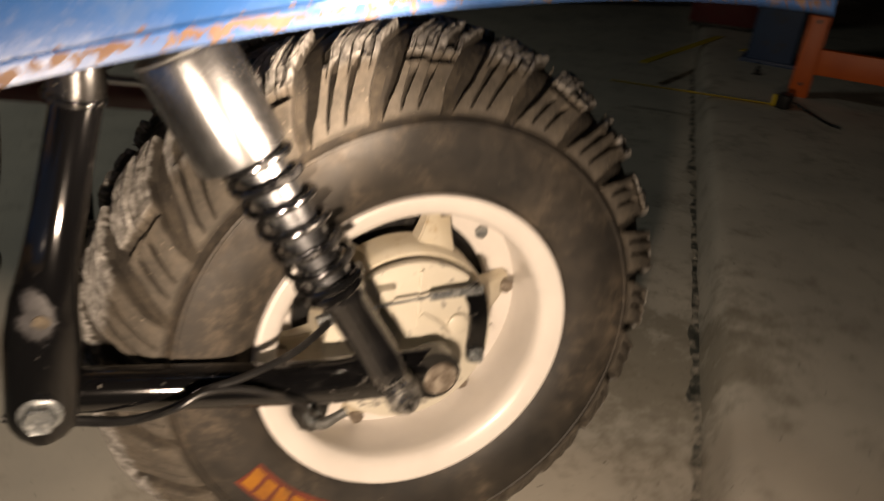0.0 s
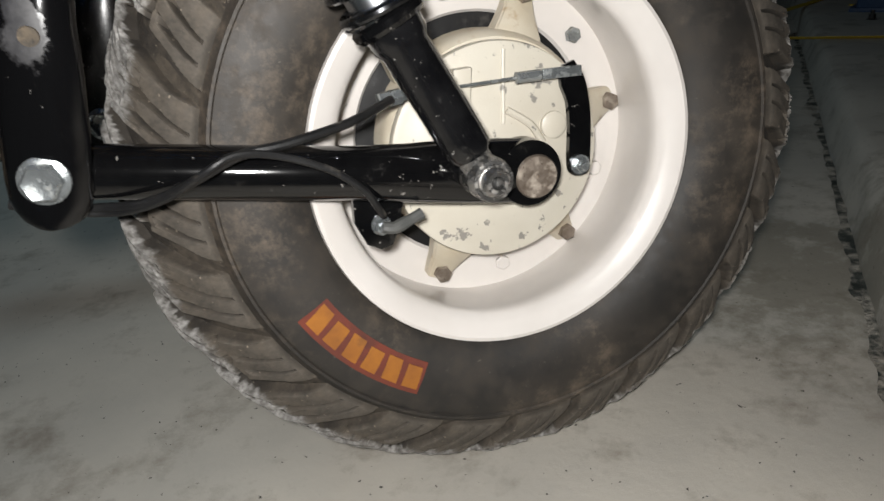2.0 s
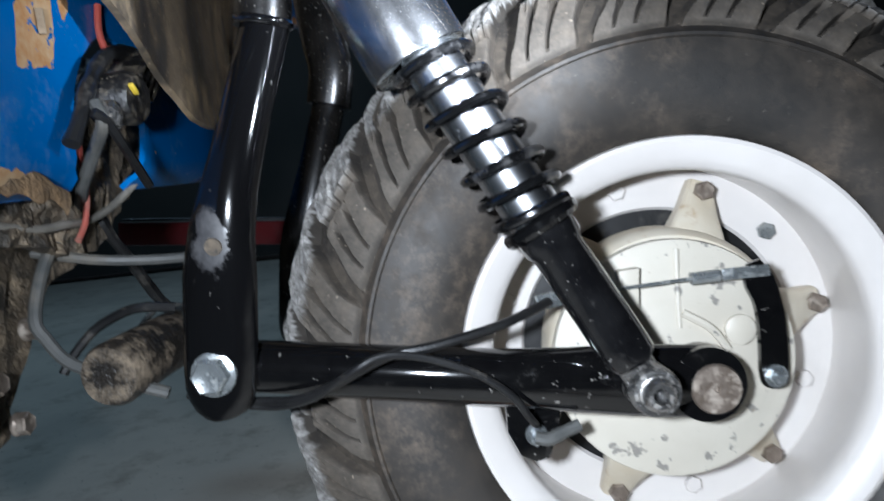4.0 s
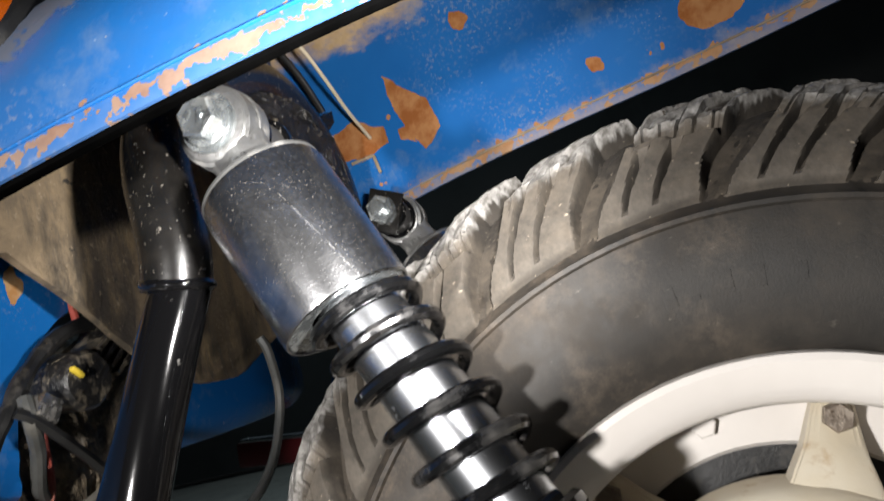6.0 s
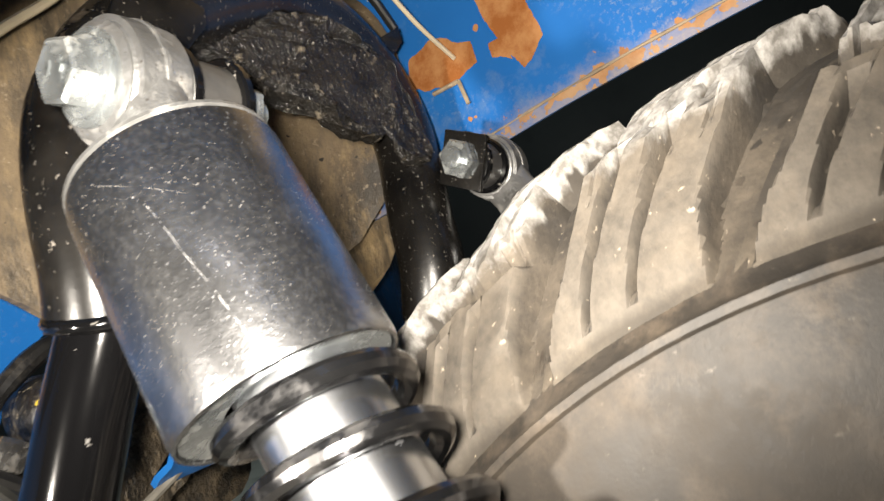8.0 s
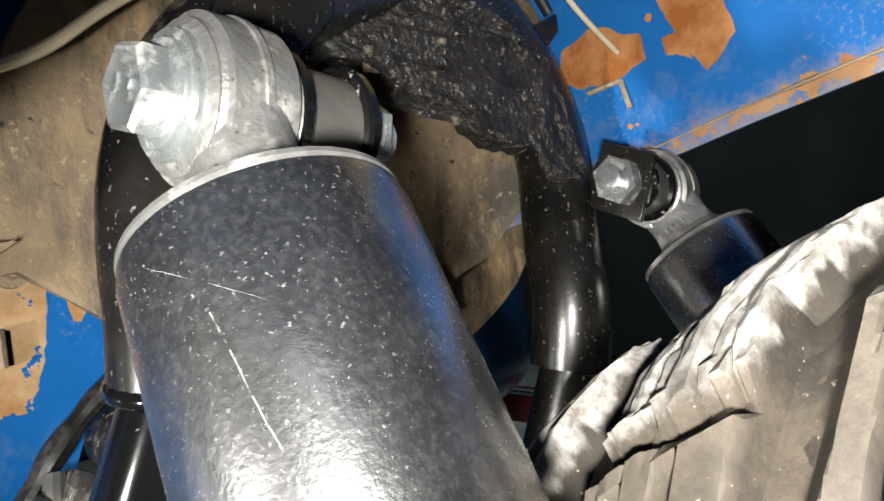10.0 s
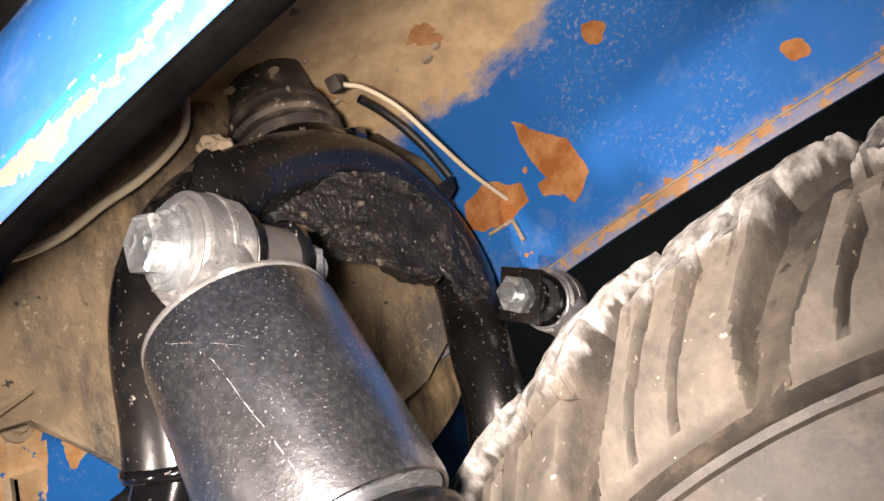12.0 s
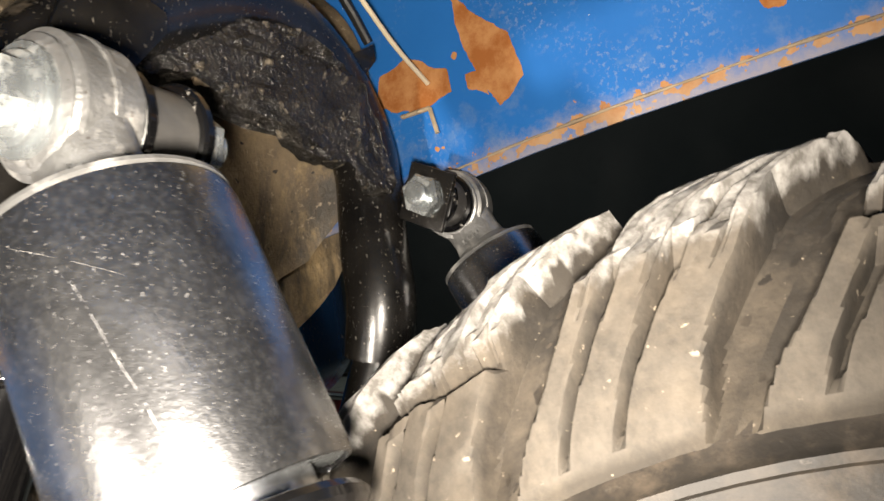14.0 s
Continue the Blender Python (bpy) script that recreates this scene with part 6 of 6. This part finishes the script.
    box(bm, (0.020, 0.034, 0.022), pose(-0.322, 0.012, 0.499, 36, 0, 0), 0.003)
    part("housing", bm, CONNECTOR, plug)
    for k in range(4):
        bm = bmesh.new()
        box(bm, (0.004, 0.030, 0.0022), pose(-0.3110, 0.0155 - 0.0030 * k, 0.4925 + 0.0045 * k, 36, 0, 0))
        part("rib", bm, CONNECTOR, plug)
    bm = bmesh.new()
    box(bm, (0.003, 0.0080, 0.0024), pose(-0.3062, -0.027, 0.487, -35, 0, 0), 0.0008)
    part("connector_tab", bm, YELLOW, loom, "small yellow tab")
    bm = bmesh.new()
    box(bm, (0.010, 0.012, 0.012), pose(-0.316, -0.040, 0.473, -32, 0, 0), 0.002)
    part("zinc_terminal", bm, DIRTY_STEEL, loom)
    cable("black_hose", [(-0.272, 0.165, 0.746), (-0.270, 0.182, 0.738), (-0.266, 0.200, 0.722), (-0.262, 0.214, 0.702), (-0.258, 0.224, 0.680)], 0.0034, PLASTIC, "black hose beside the steering column", **W)
    bm = bmesh.new()
    box(bm, (0.010, 0.012, 0.011), pose(-0.246, 0.116, 0.7305, 20, 0, 15), 0.002)
    part("wire_clip", bm, DUSTY_BROWN, vehicle, "clay-caked wire clip")
    # cream wire on the inner face of the mudguard
    cable("thin_wire", [(-0.2420, 0.118, 0.7280), (-0.2340, 0.128, 0.7225), (-0.2240, 0.144, 0.7050), (-0.2190, 0.165, 0.680), (-0.2200, 0.195, 0.660), (-0.2210, 0.2307, 0.643)], 0.0016, CREAM_WIRE, "stiff cream wire under the mudguard", n=8, **W)
    cable("thin_wire", [(-0.250, -0.100, 0.603), (-0.262, -0.083, 0.6107), (-0.262, -0.0655, 0.6200), (-0.262, -0.046, 0.6360), (-0.262, -0.020, 0.6560), (-0.262, 0.004, 0.682), (-0.262, 0.011, 0.705), (-0.262, 0.015, 0.730)], 0.0022, CREAM_WIRE, "stiff cream wire over the flap", n=8, **W)


wiring()

# ---------------------------------------------------------------- the workshop
KERB = (0.658, 0.330)                       # a point of the slab's edge
along = Vector((0.57, 0.82, 0)).normalized()
away = Vector((along.y, -along.x, 0))         # towards the raised slab


FLOOR = -0.031
STEP = FLOOR + 0.085


def place(a, b, z):
    p = Vector((*KERB, 0)) + along * a + away * b
    return Vector((p.x, p.y, FLOOR + z))


bm = bmesh.new()
bmesh.ops.create_grid(bm, x_segments=80, y_segments=80, size=5.0, matrix=Matrix.Translation((0, 0, FLOOR)))
for v in bm.verts:
    v.co.z += 0.0015 * noise.noise(v.co * 3)
floor = tagged(obj("floor", bm, CONCRETE), "smooth grey concrete floor with dark stains", "floor", kind="structure")

# raised slab with a rough, rounded front and a dark joint at its foot
bm = bmesh.new()
rows = []
prof = [(0.0, -0.02), (0.001, 0.004), (0.006, 0.022), (0.012, 0.048), (0.018, 0.068), (0.028, 0.080), (0.045, 0.085), (0.12, 0.086), (0.4, 0.085), (1.2, 0.085), (4.5, 0.085)]
for i in range(161):
    a = -4.0 + 9.0 * i / 160
    row = []
    for j, (b, z) in enumerate(prof):
        w = 0.006 * noise.noise(Vector((a * 9, j * 0.8, 0))) + 0.0016 * noise.noise(Vector((a * 31, j * 1.7, 4)))
        row.append(bm.verts.new(place(a, b + (w if j < 7 else 0), z + (w * 0.6 if 0 < j < 7 else 0))))
    rows.append(row)
for a, b in zip(rows, rows[1:]):
    for j in range(len(prof) - 1):
        bm.faces.new((a[j], a[j + 1], b[j + 1], b[j]))
tagged(obj("slab_step", bm, CONCRETE_TOP), "raised pale concrete slab with a rough edge", "floor", kind="structure")
bm = bmesh.new()
rows = []
for i in range(401):
    a = -1.2 + 3.2 * i / 400
    w = 0.010 + 0.022 * max(0.0, noise.noise(Vector((a * 7, 0, 1)))) + 0.007 * noise.noise(Vector((a * 23, 2, 1))) + 0.002 * noise.noise(Vector((a * 61, 2, 1)))
    o = 0.004 * noise.noise(Vector((a * 11, 5, 1)))
    rows.append([bm.verts.new(place(a, o - max(0.002, w), 0.0045)), bm.verts.new(place(a, o + 0.003, 0.0052)), bm.verts.new(place(a, 0.009, 0.012))])
for a, b in zip(rows, rows[1:]):
    for j in range(2):
        bm.faces.new((a[j], a[j + 1], b[j + 1], b[j]))
TAR = worn("dark_joint_tar", (0.022, 0.027, 0.023), (0.07, 0.075, 0.066), (0.36, 0.33, 0.28), 0.75, scale=45, fine=200, dirt_lo=0.44, dirt_hi=0.58, dirt_scale=30, relief=0.8, depth=0.003)
tagged(obj("trim", bm, TAR), "dark tarry joint at the foot of the slab", "joint", kind="structure")

for name, size, at in (("wall_north", (10, 0.2, 2.8), (0, 3.6, 1.4)), ("wall_south", (10, 0.2, 2.8), (0, -4.1, 1.4)), ("wall_east", (0.2, 7.5, 2.8), (4.1, -0.25, 1.4)), ("wall_west", (0.2, 7.5, 2.8), (-4.1, -0.25, 1.4))):
    bm = bmesh.new()
    box(bm, size, pose(*at), 0.004)
    tagged(obj(name, bm, WALL), "dim grey plastered workshop wall", "wall", kind="structure")
bm = bmesh.new()
box(bm, (10, 8, 0.15), pose(0, -0.2, 2.875))
tagged(obj("ceiling", bm, WALL), "plain grey ceiling", "ceiling", kind="structure")


def orange_stand():
    st = thing("orange_stand", (1.75, 1.345, STEP), "orange painted steel floor stand with a low crossbar", "stand")
    ex = Vector((0.7, -0.72, 0)).normalized()
    yaw = math.degrees(math.atan2(ex.y, ex.x))
    bm = bmesh.new()
    box(bm, (0.062, 0.045, 0.262), pose(1.75, 1.345, STEP + 0.131, 0, 0, yaw), 0.004)
    part("post", bm, ORANGE, st)
    bm = bmesh.new()
    p = Vector((1.75, 1.345, 0)) + ex * 0.031
    box(bm, (0.9, 0.035, 0.082), Matrix.Translation((p.x + ex.x * 0.45, p.y + ex.y * 0.45, STEP + 0.120)) @ pose(0, 0, 0, 0, 0, yaw), 0.004)
    part("crossbar", bm, ORANGE, st)
    q = p + ex * 0.93
    bm = bmesh.new()
    box(bm, (0.062, 0.045, 0.262), pose(q.x, q.y, STEP + 0.131, 0, 0, yaw), 0.004)
    part("post", bm, ORANGE, st)
    for z in (0.245, 0.045):
        bm = bmesh.new()
        f = Vector((1.75, 1.345, 0)) + Vector((-0.72, -0.7, 0)).normalized() * 0.0235
        lathe(bm, [(0, 0.004), (0.006, 0.004), (0.006, 0), (0, 0)], axis_pose((f.x, f.y, STEP + z), (-0.72, -0.7, 0)), 16)
        part("bolt_hole", bm, PLASTIC, st)


orange_stand()


def tape_measure():
    tp = thing("tape_measure", (1.580, 1.227, STEP), "black and yellow tape measure lying open on the slab", "tool")
    bm = bmesh.new()
    box(bm, (0.058, 0.040, 0.046), pose(1.585, 1.222, STEP + 0.023, 0, 0, 30), 0.008, 3)
    part("case", bm, PLASTIC, tp)
    bm = bmesh.new()
    box(bm, (0.018, 0.042, 0.038), pose(1.568, 1.227, STEP + 0.021, 0, 0, 30), 0.004)
    part("yellow_nose", bm, YELLOW, tp)
    bm = bmesh.new()
    a, b = Vector((1.565, 1.232, STEP + 0.010)), Vector((1.140, 1.537, STEP + 0.004))
    d = (b - a)
    box(bm, (d.length, 0.018, 0.0012), Matrix.Translation((a + b) / 2) @ pose(0, 0, 0, 28, 0, math.degrees(math.atan2(d.y, d.x))))
    part("blade", bm, YELLOW, tp, "extended yellow blade")
    bm = bmesh.new()
    tube(bm, smooth_path([(1.610, 1.207, STEP + 0.02), (1.620, 1.147, STEP + 0.008), (1.605, 1.057, STEP + 0.004), (1.610, 1.012, STEP + 0.004)]), 0.004, 8)
    part("wrist_strap", bm, PLASTIC, tp)


tape_measure()

for k, (p, q, w) in enumerate((((1.42, 1.78), (2.10, 2.23), 0.030), ((2.02, 1.98), (2.62, 1.42), 0.030))):
    bm = bmesh.new()
    d = Vector(q) - Vector(p)
    box(bm, (d.length, w, 0.004), Matrix.Translation(((p[0] + q[0]) / 2, (p[1] + q[1]) / 2, STEP + 0.004)) @ pose(0, 0, 0, 0, 0, math.degrees(math.atan2(d.y, d.x))))
    tagged(obj("floor_marking", bm, YELLOW), "worn yellow line on the slab", "marking", kind="structure")


def blue_post():
    po = thing("lift_column", (2.02, 1.80, STEP), "dull blue steel lift column bolted to the slab", "column")
    bm = bmesh.new()
    box(bm, (0.17, 0.15, 2.3), pose(2.02, 1.80, STEP + 1.15, 0, 0, -48), 0.01)
    part("column", bm, COLUMN_BLUE, po)
    bm = bmesh.new()
    box(bm, (0.21, 0.19, 0.015), pose(2.02, 1.80, STEP + 0.0075, 0, 0, -48), 0.003)
    part("base_plate", bm, COLUMN_BLUE, po)
    bm = bmesh.new()
    bolt_mesh(bm, pose(1.80, 1.61, STEP, -90, 0, 0), 0.02, 0.016, 0.018, 0.1, 0.012)
    part("anchor_bolt", bm, PLASTIC, po)


blue_post()


def cabinet():
    cb = thing("tool_cabinet", (1.95, 2.55, STEP), "dark maroon tool cabinet against the wall", "cabinet")
    bm = bmesh.new()
    box(bm, (0.30, 0.35, 1.2), pose(2.35, 2.55, STEP + 0.62, 0, 0, -40), 0.008)
    part("body", bm, MAROON, cb)
    bm = bmesh.new()
    box(bm, (0.28, 0.33, 0.04), pose(2.35, 2.55, STEP + 0.02, 0, 0, -40), 0.003)
    part("plinth", bm, PLASTIC, cb)


cabinet()


def red_beam():
    be = thing("maroon_beam", (-0.285, 0.62, FLOOR), "dark maroon steel beam with a bright top strip on stands", "beam")
    bm = bmesh.new()
    box(bm, (0.9, 0.05, 0.038), pose(-0.285, 0.625, 0.312, 0, 6, 0), 0.003)
    part("beam", bm, MAROON, be)
    bm = bmesh.new()
    box(bm, (0.88, 0.014, 0.006), pose(-0.2847, 0.608, 0.334, 0, 6, 0), 0.001)
    part("bright_strip", bm, CHROME, be)
    for x in (-0.12, 0.10):
        bm = bmesh.new()
        box(bm, (0.05, 0.045, 0.29 - FLOOR - 0.105 * (x + 0.285)), pose(x, 0.626, FLOOR + (0.29 - FLOOR - 0.105 * (x + 0.285)) / 2), 0.003)
        part("stand", bm, PLASTIC, be)


red_beam()
